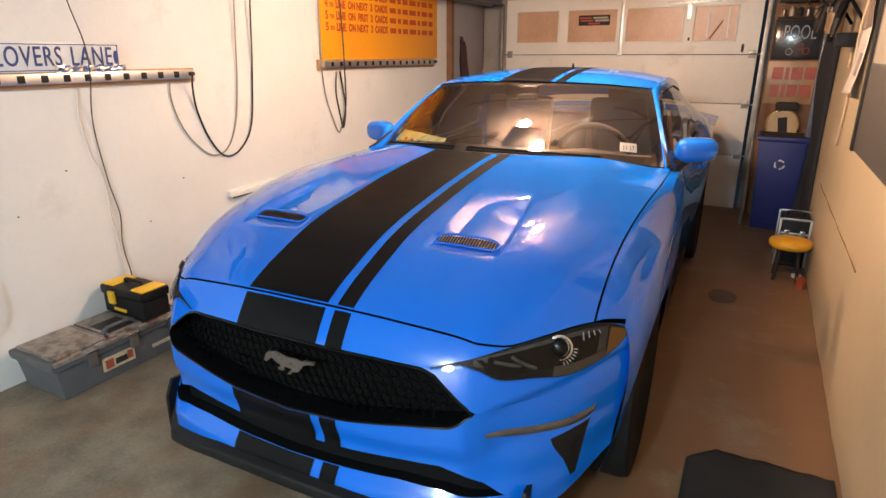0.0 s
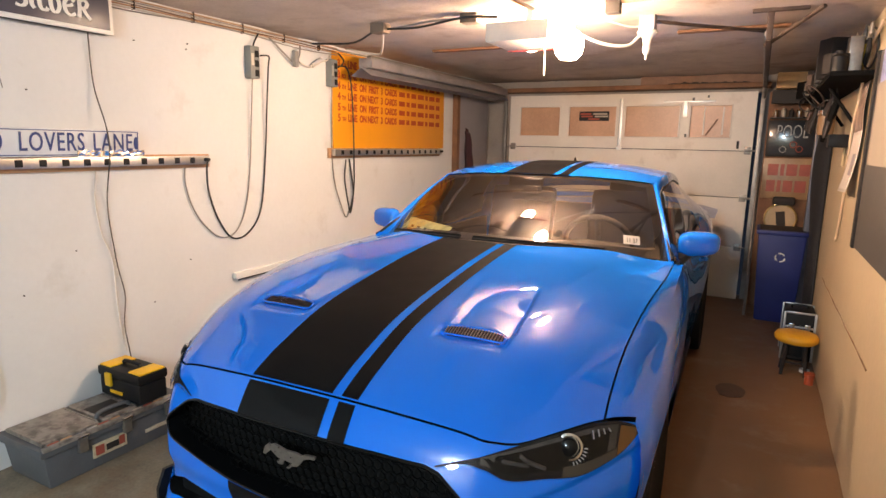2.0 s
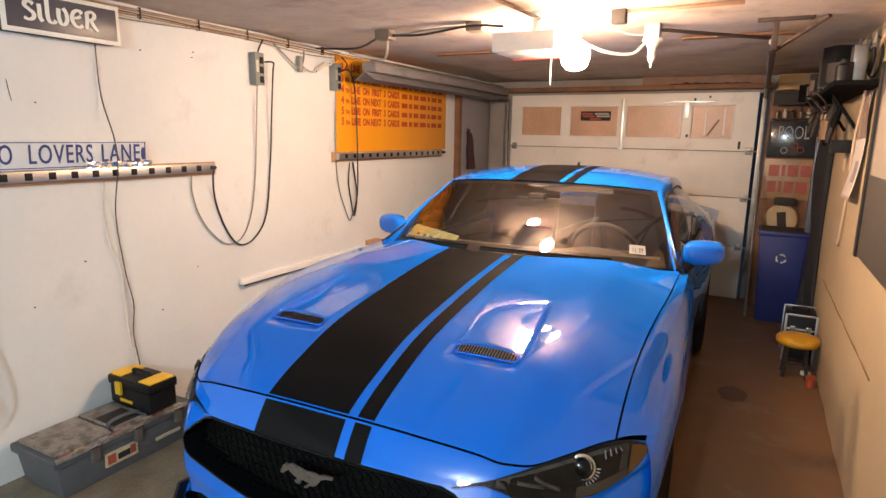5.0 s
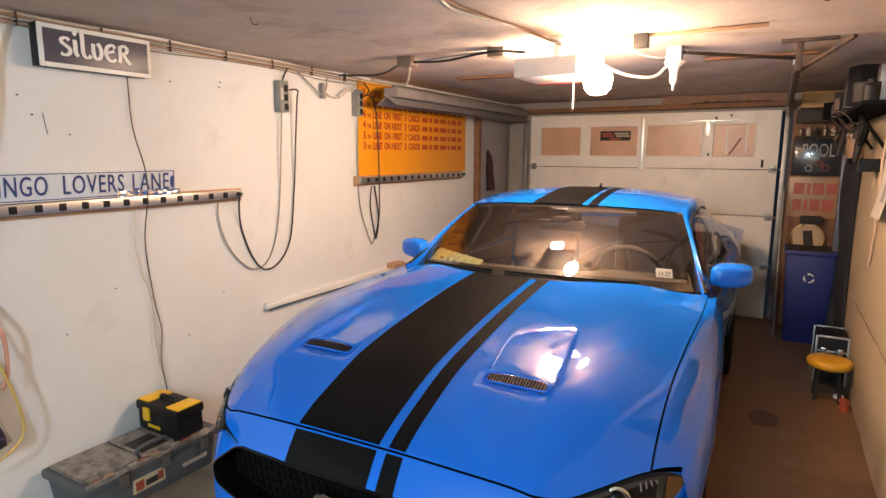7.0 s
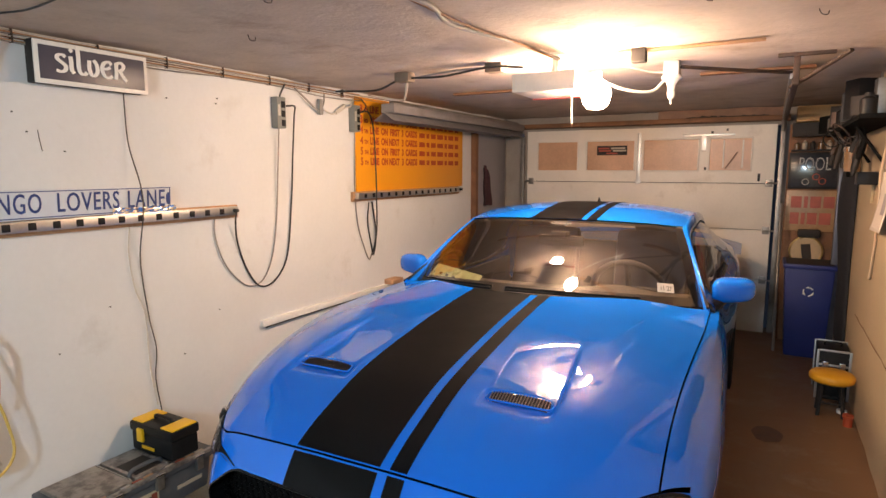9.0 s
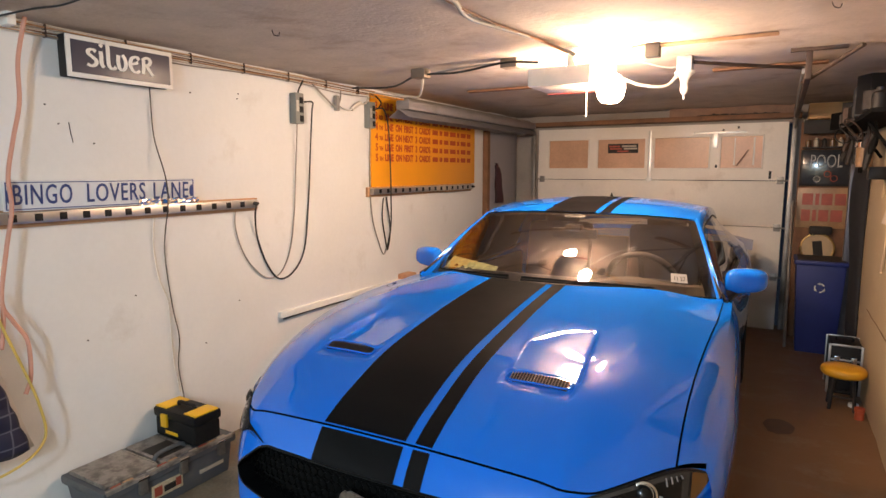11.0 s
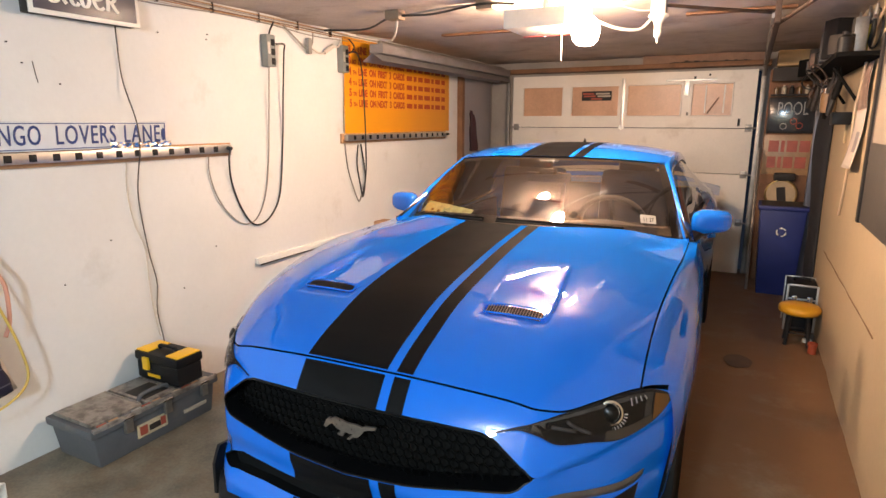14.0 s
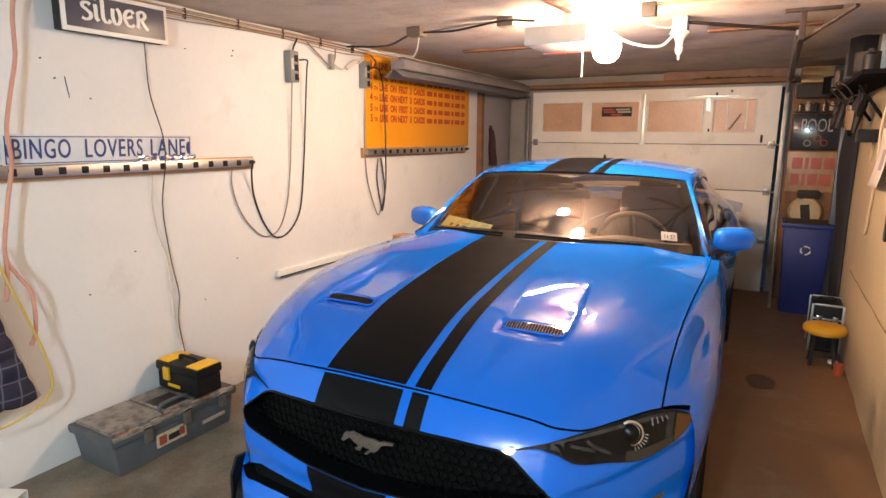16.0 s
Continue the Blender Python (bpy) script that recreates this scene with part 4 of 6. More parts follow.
part("mount", lathe([(0.0, 2.08), (0.018, 2.08), (0.018, ZC - 0.02), (0.05, ZC - 0.015), (0.05, ZC + 0.005), (0.0, ZC + 0.005)], 20, "z", (-0.56, 3.66, 0)), WHITE, light)
part("side_block", box((-0.20, 3.72, 2.135), (-0.13, 3.78, ZC + 0.003), 0.006), DARK, light, "small dark block")
# the second bulb is added, tucked behind the housing to light the far end
BULBS = (glow("lit_bulb", (1.0, 0.69, 0.46), BULB_STRENGTH * 0.85), glow("hidden_fill_bulb", (1.0, 0.69, 0.46), BULB_STRENGTH * 1.15))
for (x, y, z), BULB in zip(((-0.325, 3.58, 1.980), (-0.64, 3.91, 2.082)), BULBS):
    part("bulb", lathe([(0.0, -0.078), (0.038, -0.071), (0.060, -0.048), (0.070, -0.006), (0.064, 0.028), (0.042, 0.055), (0.020, 0.068), (0.0, 0.069)], 24, "z", (x, y, z)), BULB, light, "lit bulb", True)
    part("socket", lathe([(0.0, 0.066), (0.024, 0.066), (0.025, 0.10), (0.0, 0.101)], 14, "z", (x, y, z)), WHITE, light)
    part("socket_arm", tube([(x, y, z + 0.085), (-0.53, 3.68, 2.088)], 0.009, 6), WHITE, light)
part("pull_chain", tube([(-0.445, 3.58, 1.985), (-0.444, 3.58, 1.84)], 0.003, 6), CORD_W, light, "white pull chain")
part("loose_wire", tube(curve_points([(-0.41, 3.58, 1.99), (-0.36, 3.57, 1.965), (-0.345, 3.55, 1.93), (-0.31, 3.54, 1.905)], 6), 0.0025, 5), CORD_W, light)
# lampholder without a bulb, joined by a white cord
holder = thing("lampholder", (0, 0, 0), "white porcelain lampholder with a small spent bulb", "lampholder")
part("junction_box", box((-0.115, 4.155, ZC - 0.075), (-0.035, 4.245, ZC + 0.02), 0.006), ALU, holder)
part("cup", lathe([(0.0, 0.0), (0.052, 0.0), (0.055, -0.012), (0.035, -0.028), (0.022, -0.05), (0.02, -0.075), (0.0, -0.076)], 24, "z", (-0.075, 4.2, ZC - 0.074)), WHITE, holder)
part("bulb", lathe([(0.0, 0.0), (0.018, -0.002), (0.022, -0.022), (0.016, -0.045), (0.006, -0.055), (0.004, -0.08), (0.0, -0.08)], 18, "z", (-0.075, 4.2, ZC - 0.148)), WHITE, holder)
part("cord", tube(curve_points([(-0.11, 4.18, ZC - 0.10), (-0.16, 4.08, ZC - 0.165), (-0.26, 3.9, ZC - 0.17), (-0.36, 3.72, ZC - 0.13), (-0.42, 3.62, ZC - 0.10)], 8), 0.008, 8), WHITE, holder, "white flex")
part("cord", tube(curve_points([(-0.11, 4.2, ZC - 0.05), (-0.17, 4.1, ZC - 0.06), (-0.27, 3.9, ZC - 0.05), (-0.36, 3.7, ZC - 0.06)], 8), 0.005, 6), WHITE, holder, "white flex")
# cables on the ceiling
def cable(name, knots, r, mat, label, per=8, group="", sides=6):
    return single(name, tube(curve_points(knots, per), r, sides), mat, label, "cable", group, smooth=True)


cable("ceiling_cable", [(-0.70, 2.2, ZC - 0.012), (-0.64, 2.52, ZC - 0.012), (-0.70, 2.8, ZC - 0.016), (-0.62, 3.2, ZC - 0.014), (-0.58, 3.55, ZC - 0.016), (-0.52, 3.62, ZC - 0.04)], 0.010, CORD_G, "dusty grey cable stapled to the ceiling", group="ceiling cables")
cable("ceiling_cable", [(-0.66, 2.2, ZC - 0.010), (-0.66, 2.5, ZC - 0.014), (-0.66, 2.9, ZC - 0.012), (-0.60, 3.3, ZC - 0.016), (-0.56, 3.6, ZC - 0.03)], 0.006, WOOD, "brown cord stapled to the ceiling", group="ceiling cables")
cable("ceiling_cable", [(-2.30, 4.05, 2.165), (-1.95, 4.05, 2.15), (-1.62, 3.86, 2.175), (-1.3, 3.80, 2.16), (-0.95, 3.72, 2.175), (-0.72, 3.62, 2.14)], 0.007, CORD_K, "black cord strung across the ceiling", group="ceiling cables")
cable("ceiling_cable", [(-1.56, 3.84, 2.17), (-1.2, 3.79, 2.185), (-0.93, 3.76, 2.18)], 0.006, CORD_G, "dusty grey cable stapled to the ceiling", group="ceiling cables")
cable("ceiling_cable", [(-2.2, 4.3, 2.16), (-1.9, 4.25, 2.10), (-1.75, 4.1, 2.10), (-1.58, 3.86, 2.17)], 0.008, CORD_W, "white cord looping under the ceiling", group="ceiling cables")
cable("ceiling_cable", [(-0.03, 4.2, ZC - 0.03), (0.2, 4.4, ZC - 0.035), (0.5, 4.65, ZC - 0.04)], 0.010, RUST, "rusty pipe along the ceiling", group="ceiling cables")
cable("ceiling_cable", [(XL + 0.01, 1.80, 2.17), (-2.11, 1.855, 2.188), (-1.94, 1.885, 2.189), (-1.69, 1.860, 2.190), (-1.54, 1.820, 2.190), (-1.30, 1.72, 2.190)], 0.0040, CORD_K, "black cord strung across the ceiling", group="ceiling cables")
cable("ceiling_cable", [(-1.62, 1.86, 2.190), (-1.49, 1.878, 2.189), (-1.40, 1.886, 2.190), (-1.2, 1.84, 2.190)], 0.0040, CORD_O, "faded orange cord on the ceiling", group="ceiling cables")
for x, y in ((-1.58, 3.83), (-0.94, 3.77)):
    jb = single("junction_box", box((x - 0.05, y - 0.04, ZC - 0.05), (x + 0.05, y + 0.04, ZC + 0.01), 0.005), material("tan_box", (0.20, 0.15, 0.11), 0.6, vary=0.2, bump=0.1), "tan junction box on the ceiling", "junction box", "junction boxes")
for k in range(5):
    x, y = (-1.6, 0.2, -1.1, 0.55, -0.2)[k], (2.6, 2.9, 2.2, 3.3, 2.5)[k]
    single("ceiling_hook", tube(curve_points([(x, y, ZC + 0.005), (x + 0.01, y, ZC - 0.02), (x + 0.03, y + 0.01, ZC - 0.025), (x + 0.035, y + 0.01, ZC - 0.01)], 4), 0.0020, 5), RUST, "small rusty hook in the ceiling", "hook", "ceiling hooks")

# ---- left wall ----
# bundle of cords along the top of the wall
for k in range(8):
    zz = 2.190 - 0.0075 * k
    kn = [(XL + 0.012 + 0.006 * (k % 2), 0.6 + 0.42 * i, zz + 0.008 * noise.noise((i * 1.3, k * 3.1, 0)) - (0.012 if k == 7 else 0) * math.sin(i * 1.7)) for i in range(9 + (k % 3))]
    cable("wall_cable", kn, 0.0036, (CORD_W, PALEWOOD, CORD_G, CORD_W, WOOD, PALEWOOD, CORD_W, CORD_G)[k], "old cord clipped along the top of the wall", 5, "wall cables", 5)
for i in range(9):
    y = 1.3 + 0.36 * i
    single("cable_clip", box((XL - 0.002, y - 0.003, 2.140), (XL + 0.024, y + 0.003, 2.196), 0.001), RUST, "small rusty cable clip", "clip", "cable clips")
cable("wall_cable", [(XL + 0.02, 3.68, 2.15), (XL + 0.03, 3.80, 2.07), (XL + 0.03, 3.90, 2.02), (XL + 0.03, 3.95, 2.07), (XL + 0.03, 3.96, 2.14)], 0.006, CORD_G, "grey cord drooping under the ceiling", group="wall cables")
cable("wall_cable", [(XL + 0.03, 3.95, 2.03), (XL + 0.03, 4.05, 2.01), (XL + 0.03, 4.14, 2.06), (XL + 0.03, 4.25, 2.08), (XL + 0.02, 4.3, 2.14)], 0.006, CORD_W, "white cord with a plug end", group="wall cables")
single("plug", tube([(XL + 0.03, 4.08, 2.02), (XL + 0.03, 4.18, 2.075)], [0.014, 0.018], 8), CORD_W, "white extension plug hanging by the wall", "plug")
single("plug", box((XL + 0.015, 3.895, 1.995), (XL + 0.045, 3.93, 2.10), 0.006), CORD_G, "grey inline plug hanging by the wall", "plug")

# illuminated-style sign with raised letters
sign = thing("silver_sign", (0, 0, 0), "dark slate sign in a white box frame, lettered in white", "sign")
part("box", box((XL + 0.005, 2.070, 1.986), (XL + 0.075, 2.580, 2.166), 0.006), DARK, sign)
part("frame", slab(0.512, 0.180, 0.012, on_west(2.322, 2.072, 0.072), 0.004), WHITE, sign, "white frame")
part("face", slab(0.476, 0.140, 0.006, on_west(2.322, 2.072, 0.081), 0.002), material("slate_face", (0.075, 0.070, 0.095), 0.35, vary=0.08, bump=0.02), sign, "slate face")
LETTER_W = material("white_letters", (0.82, 0.80, 0.77), 0.5, vary=0.05, bump=0.0)
# broad-pen strokes: the line of each stroke and the pen's half-width along it
PEN = {
    "s": [[(0.042, 0.066), (0.030, 0.074), (0.012, 0.070), (0.008, 0.056), (0.026, 0.042), (0.042, 0.028), (0.038, 0.010), (0.020, 0.002), (0.002, 0.008)]],
    "i": [[(0.006, 0.072), (0.008, 0.050), (0.008, 0.018), (0.018, 0.002)], [(0.004, 0.092), (0.014, 0.104)]],
    "l": [[(0.006, 0.122), (0.008, 0.080), (0.008, 0.024), (0.018, 0.004), (0.034, 0.004), (0.042, 0.014)]],
    "v": [[(0.006, 0.068), (0.004, 0.034), (0.012, 0.006), (0.028, 0.004), (0.040, 0.024), (0.038, 0.052), (0.026, 0.072)]],
    "e": [[(0.052, 0.062), (0.038, 0.074), (0.016, 0.064), (0.006, 0.038), (0.016, 0.010), (0.036, 0.002), (0.054, 0.012)], [(0.010, 0.038), (0.030, 0.042), (0.046, 0.050)]],
    "r": [[(0.008, 0.074), (0.008, 0.036), (0.004, 0.000)], [(0.008, 0.070), (0.030, 0.078), (0.044, 0.064), (0.034, 0.046), (0.012, 0.040)], [(0.024, 0.042), (0.038, 0.018), (0.056, -0.004)]],
}
x = -0.172
for ch, step in zip("silver", (0.058, 0.032, 0.050, 0.056, 0.066, 0.06)):
    bm = bmesh.new()
    for line in PEN[ch]:
        pts = curve_points([(p, q, 0.0) for p, q in line], 5)
        rows = []
        for k, p in enumerate(pts):
            d = (pts[min(k + 1, len(pts) - 1)] - pts[max(k - 1, 0)]).normalized()
            w = 0.0048 + 0.0042 * abs(d.y)
            side = Vector((-d.y, d.x, 0)) * w
            rows.append([bm.verts.new(p + side), bm.verts.new(p - side)])
        faces = [bm.faces.new((a[0], b[0], b[1], a[1])) for a, b in zip(rows, rows[1:])]
        bm.normal_update()
        bmesh.ops.solidify(bm, geom=faces, thickness=0.002)
    bm.transform(on_west(2.318, 2.080, 0.0905) @ pose(x, -0.044, 0))
    part("letter", bm, LETTER_W, sign, "white broad-pen letter", False)
    x += step

# enamelled street sign leaning on the upper power strip
street = thing("street_sign", (0, 0, 0), "white metal novelty street sign with blue embossed letters", "sign")
lean = on_west(2.238, 1.470, 0.050) @ pose(0, 0, 0, 4)
part("plate", slab(0.905, 0.128, 0.004, lean, 0.0015), material("white_sign_enamel", (0.72, 0.74, 0.77), 0.25, vary=0.05, bump=0.02, coat=0.5), street)
NAVY = material("navy_print", (0.035, 0.06, 0.20), 0.35, vary=0.08, bump=0.0)
bm = bmesh.new()
for a, b in (((-0.44, 0.054), (0.44, 0.058)), ((-0.44, -0.058), (0.44, -0.054)), ((-0.444, -0.058), (-0.440, 0.058)), ((0.440, -0.058), (0.444, 0.058))):
    add_box(bm, (a[0], a[1], 0.004), (b[0], b[1], 0.0065), 0, lean)
part("border", bm, NAVY, street, "thin navy border")
for word, x, wide in (("BINGO", -0.300, 0.235), ("LOVERS", 0.024, 0.283), ("LANE", 0.310, 0.200)):
    lettering("word", word, 0.120, lean @ pose(x, 0, 0.0062), NAVY, street, 0.0012, 1.0, "navy letters", 1.12, 0.0008, wide)
for x in (-0.430, 0.432):
    part("badge", plate([(0.012 * math.cos(a) + x, 0.032 * math.sin(a)) for a in [2 * math.pi * k / 16 for k in range(16)]], 0.003, lean @ pose(0, 0, 0.004)), NAVY, street, "navy badge", False)

# crumpled bright strip added for the glare and bent metal at the sign's end
def crumpled_strip(u, v):
    p = lean @ Vector((mixv(0.13, 0.475, u), mixv(-0.078, -0.036, v) + 0.010 * noise.noise((u * 9, v, 5)), 0.0095 + 0.0055 * noise.noise((u * 13, v * 3, 2))))
    return tuple(p)


part("glare_strip", patch(40, 5, crumpled_strip), CHROME, street, "crumpled bright strip for glare on the sign's bent end", False)

# power strips on boards
def strip(y0, y1, z, count, group):
    st = thing("power_strip", (0, 0, 0), "long metal power strip screwed to a pine board", "power strip", group)
    part("board", box((XL - 0.004, y0, z - 0.045), (XL + 0.022, y1, z + 0.030), 0.003), PALEWOOD, st)
    part("channel", box((XL + 0.023, y0 + 0.02, z - 0.026), (XL + 0.062, y1 - 0.03, z + 0.022), 0.004), ALU, st, "dull grey metal channel")
    for k in range(count):
        y = mixv(y0 + 0.11, y1 - 0.15, k / (count - 1))
        part("outlet", box((XL + 0.060, y - 0.016, z - 0.018), (XL + 0.0645, y + 0.016, z + 0.014), 0.002), BLACK, st, "black outlet")
    part("cord_end", lathe([(0.0, 0.0), (0.012, 0.0), (0.010, 0.03), (0.0, 0.032)], 10, "x", (XL + 0.062, y1 - 0.06, z)), CORD_K, st)
    return st


strip(1.60, 3.155, 1.380, 14, "power strips")
strip(4.27, 6.02, 1.416, 15, "power strips")

# surge boxes and their cords
for y, z in ((3.518, 1.976), (4.305, 1.995)):
    sb = thing("outlet_box", (0, 0, 0), "grey six-way outlet box with black sockets on the wall", "outlet box", "outlet boxes")
    part("body", box((XL - 0.003, y - 0.038, z - 0.098), (XL + 0.055, y + 0.038, z + 0.098), 0.008), material("grey_outlet_plastic", (0.22, 0.23, 0.22), 0.5, vary=0.1, bump=0.05), sb)
    for k in range(3):
        part("socket", box((XL + 0.053, y - 0.004, z - 0.085 + 0.058 * k), (XL + 0.0575, y + 0.030, z - 0.045 + 0.058 * k), 0.003), BLACK, sb, "black socket")
    part("label", box((XL + 0.053, y - 0.032, z - 0.02), (XL + 0.0565, y - 0.012, z + 0.05)), ALU, sb, "pale rating label")
W0 = XL + 0.012
cable("extension_cable", [(XL + 0.03, 3.578, 2.16), (XL + 0.03, 3.538, 2.10), (XL + 0.03, 3.528, 2.07)], 0.0055, CORD_K, "black cord hanging on the wall", group="hanging cables")
cable("extension_cable", [(XL + 0.06, 3.553, 2.02), (XL + 0.08, 3.608, 2.02), (XL + 0.05, 3.633, 1.96), (XL + 0.03, 3.628, 1.7), (W0, 3.618, 1.39), (W0, 3.563, 1.05), (W0, 3.448, 0.905), (W0, 3.318, 0.885), (W0, 3.218, 1.0), (W0, 3.153, 1.17), (XL + 0.04, 3.118, 1.30), (XL + 0.08, 3.093, 1.372)], 0.0055, CORD_K, "black cord hanging in a loop to the power strip", group="hanging cables")
cable("extension_cable", [(XL + 0.03, 3.513, 1.89), (XL + 0.02, 3.498, 1.6), (W0, 3.478, 1.3), (W0, 3.428, 1.06), (W0, 3.338, 0.92), (W0, 3.218, 0.905), (W0, 3.098, 1.0), (W0, 3.023, 1.12), (W0, 2.988, 1.25), (W0, 2.993, 1.34)], 0.0045, CORD_G, "grey cord hanging in a loop below the power strip", group="hanging cables")
cable("extension_cable", [(XL + 0.03, 4.378, 2.15), (XL + 0.05, 4.418, 2.10), (XL + 0.06, 4.378, 2.06), (XL + 0.06, 4.338, 2.04)], 0.0055, CORD_K, "black cord hanging on the wall", group="hanging cables")
cable("extension_cable", [(XL + 0.06, 4.348, 2.05), (XL + 0.08, 4.418, 2.04), (XL + 0.07, 4.488, 1.9), (XL + 0.07, 4.508, 1.6), (XL + 0.08, 4.498, 1.40), (XL + 0.04, 4.548, 1.12), (W0, 4.523, 0.93)], 0.0055, CORD_K, "black cord hanging past the lower power strip", group="hanging cables")
cable("extension_cable", [(XL + 0.04, 4.448, 1.36), (W0, 4.468, 1.2), (W0, 4.508, 1.02), (W0, 4.538, 0.93), (W0, 4.578, 1.1), (W0, 4.528, 1.36)], 0.0055, CORD_K, "black cord hanging under the power strip", group="hanging cables")
cable("extension_cable", [(XL + 0.03, 4.298, 1.9), (W0, 4.308, 1.5), (W0, 4.338, 1.2), (W0, 4.418, 1.0), (W0, 4.478, 0.90), (W0, 4.518, 0.95)], 0.005, CORD_G, "grey cord hanging under the power strip", group="hanging cables")
cable("extension_cable", [(XL + 0.02, 2.488, 1.99), (W0, 2.50, 1.75), (XL + 0.075, 2.508, 1.54), (XL + 0.075, 2.512, 1.40), (W0, 2.52, 1.16), (W0, 2.545, 0.86), (W0, 2.575, 0.68), (W0, 2.56, 0.52), (XL + 0.04, 2.563, 0.34), (XL + 0.09, 2.53, 0.25)], 0.0032, CORD_D, "dark cord hanging down behind the tool boxes", group="hanging cables")
cable("extension_cable", [(W0, 2.475, 1.34), (W0, 2.46, 1.2), (W0, 2.48, 1.02), (W0, 2.525, 0.88), (W0, 2.53, 0.68), (W0, 2.54, 0.52), (XL + 0.03, 2.55, 0.38)], 0.003, CORD_W, "thin white cord hanging down the wall", group="hanging cables")

# yellow rules board
poster = thing("rules_board", (0, 0, 0), "large yellow bingo rules board with rows of orange-red print", "sign")
part("sheet", box((XL + 0.004, 4.33, 1.447), (XL + 0.014, 6.11, 2.165), 0.002), material("yellow_board", (0.80, 0.33, 0.008), 0.45, vary=0.06, scale=2, bump=0.03), poster)
RED = material("orange_red_print", (0.45, 0.06, 0.015), 0.55, vary=0.08, bump=0.0)
for k, (first, word) in enumerate((("3RD", "FIRST"), ("3RD", "NEXT"), ("4TH", "FIRST"), ("4TH", "NEXT"), ("5TH", "FIRST"), ("5TH", "NEXT"))):
    z = 2.078 - 0.0805 * k
    lettering("row_number", first[0], 0.078, on_west(4.405, z, 0.0145), RED, poster, 0.0008, 0.9, bold=0.003)
    lettering("row_suffix", first[1:], 0.042, on_west(4.465, z - 0.008, 0.0145), RED, poster, 0.0008, 0.9, bold=0.002)
    for word_, y in (("LINE", 4.575), ("ON", 4.715), (word, 4.865 if word == "FIRST" else 4.855), ("3", 4.985), ("CARDS", 5.125)):
        lettering("word", word_, 0.076, on_west(y, z, 0.0145), RED, poster, 0.0008, 0.78, bold=0.0035)
    y = 5.26
    for w in (0.095, 0.05, 0.085, 0.11, 0.045, 0.10, 0.075):
        part("print_bar", box((XL + 0.0142, y, z - 0.021), (XL + 0.0156, y + w, z + 0.021)), RED, poster)
        y += w + 0.032

# low wall rail
single("wall_rail", box((XL - 0.004, 3.315, 0.618), (XL + 0.026, 5.6, 0.658), 0.004), WHITE, "white painted rail along the wall, chipped", "rail")
single("wood_block", box((XL - 0.003, 4.70, 0.657), (XL + 0.09, 4.86, 0.70), 0.008), PALEWOOD, "tan wooden block on the wall rail", "block")

# dark tube drawn in for the shadow line under the rail
cable("wall_cable", [(XL + 0.029, 3.33 + 0.35 * i, 0.613 + 0.003 * (i % 2)) for i in range(7)], 0.0045, CORD_K, "dark line standing for the shadow under the wall rail", 5, "wall cables", 5)

# nails and marks in the wall
for y, z in ((2.735, 1.99), (3.06, 2.02), (2.20, 1.70), (2.35, 0.95), (3.00, 0.80), (2.75, 0.60), (3.05, 1.99), (2.1, 0.78), (2.0, 1.86), (2.05, 1.78)):
    single("nail", lathe([(0.0, 0.0), (0.003, 0.0), (0.0035, 0.008), (0.0, 0.009)], 8, "x", (XL, y, z)), DARK, "dark nail head in the wall", "nail", "nails")
bm = tube([(XL + 0.002, 2.095, 1.79), (XL + 0.003, 2.10, 1.74), (XL + 0.002, 2.107, 1.70)], 0.0016, 4)
single("wall_scratch", bm, DARK, "short dark scratch in the plaster", "scratch", kind="structure")

# grey board and cloth at the far end of the wall
single("wall_board", box((XL + 0.001, 6.40, 0.0), (XL + 0.045, 7.15, 2.06), 0.005), material("blue_grey_board", (0.30, 0.29, 0.31), 0.7, vary=0.15, scale=2, bump=0.1), "blue-grey board standing against the wall", "board")
single("board_edge", box((XL + 0.001, 6.33, 0.0), (XL + 0.06, 6.395, 2.06), 0.005), WOOD, "dark brown upright batten", "batten")


def cloth(u, v):
    y = 6.50 + 0.16 * u * (0.5 + 0.7 * v) + 0.01 * math.sin(9 * v)
    return (XL + 0.07 + 0.03 * math.sin(7 * u + 2 * v), y, mixv(1.66, 1.22, v) - 0.05 * u * (1 - v))


single("hanging_cloth", patch(14, 14, cloth, 0.006), material("maroon_cloth", (0.05, 0.02, 0.025), 0.9, vary=0.2, bump=0.3), "dark maroon cloth hanging from a hook", "cloth", smooth=True)

# ---- tool boxes ----
big = thing("tool_box", (0, 0, 0), "large grey plastic tool box with dusty clear-topped lid", "tool box")
GREYBOX = material("grey_tool_box", (0.095, 0.10, 0.11), 0.55, vary=0.15, bump=0.1, stain=(0.16, 0.14, 0.12), stain_at=(0.55, 0.8), stain_scale=6)
CLOUDY = material("dusty_clear_lid", (0.26, 0.23, 0.20), 0.35, vary=0.3, scale=12, bump=0.1, stain=(0.10, 0.08, 0.07), stain_at=(0.45, 0.6), stain_scale=14)
bm = box((-2.325, 1.935, 0.0), (-2.005, 2.60, 0.155), 0.012)
for v in bm.verts:
    if v.co.z < 0.03:
        v.co.x = mixv(-2.165, v.co.x, 0.95)
        v.co.y = mixv(2.28, v.co.y, 0.95)
part("tub", bm, GREYBOX, big)
part("lid", box((-2.335, 1.915, 0.157), (-1.99, 2.62, 0.198), 0.012), GREYBOX, big)
for y0, y1 in ((1.94, 2.19), (2.21, 2.38)):
    part("lid_tray", box((-2.31, y0, 0.196), (-2.02, y1, 0.212), 0.006), CLOUDY, big, "cloudy clear tray lid")
TRAYBITS = (REDBAR, PALEWOOD, PALEBAR, ALU, REDBAR, PALEWOOD, ALU, PALEBAR)
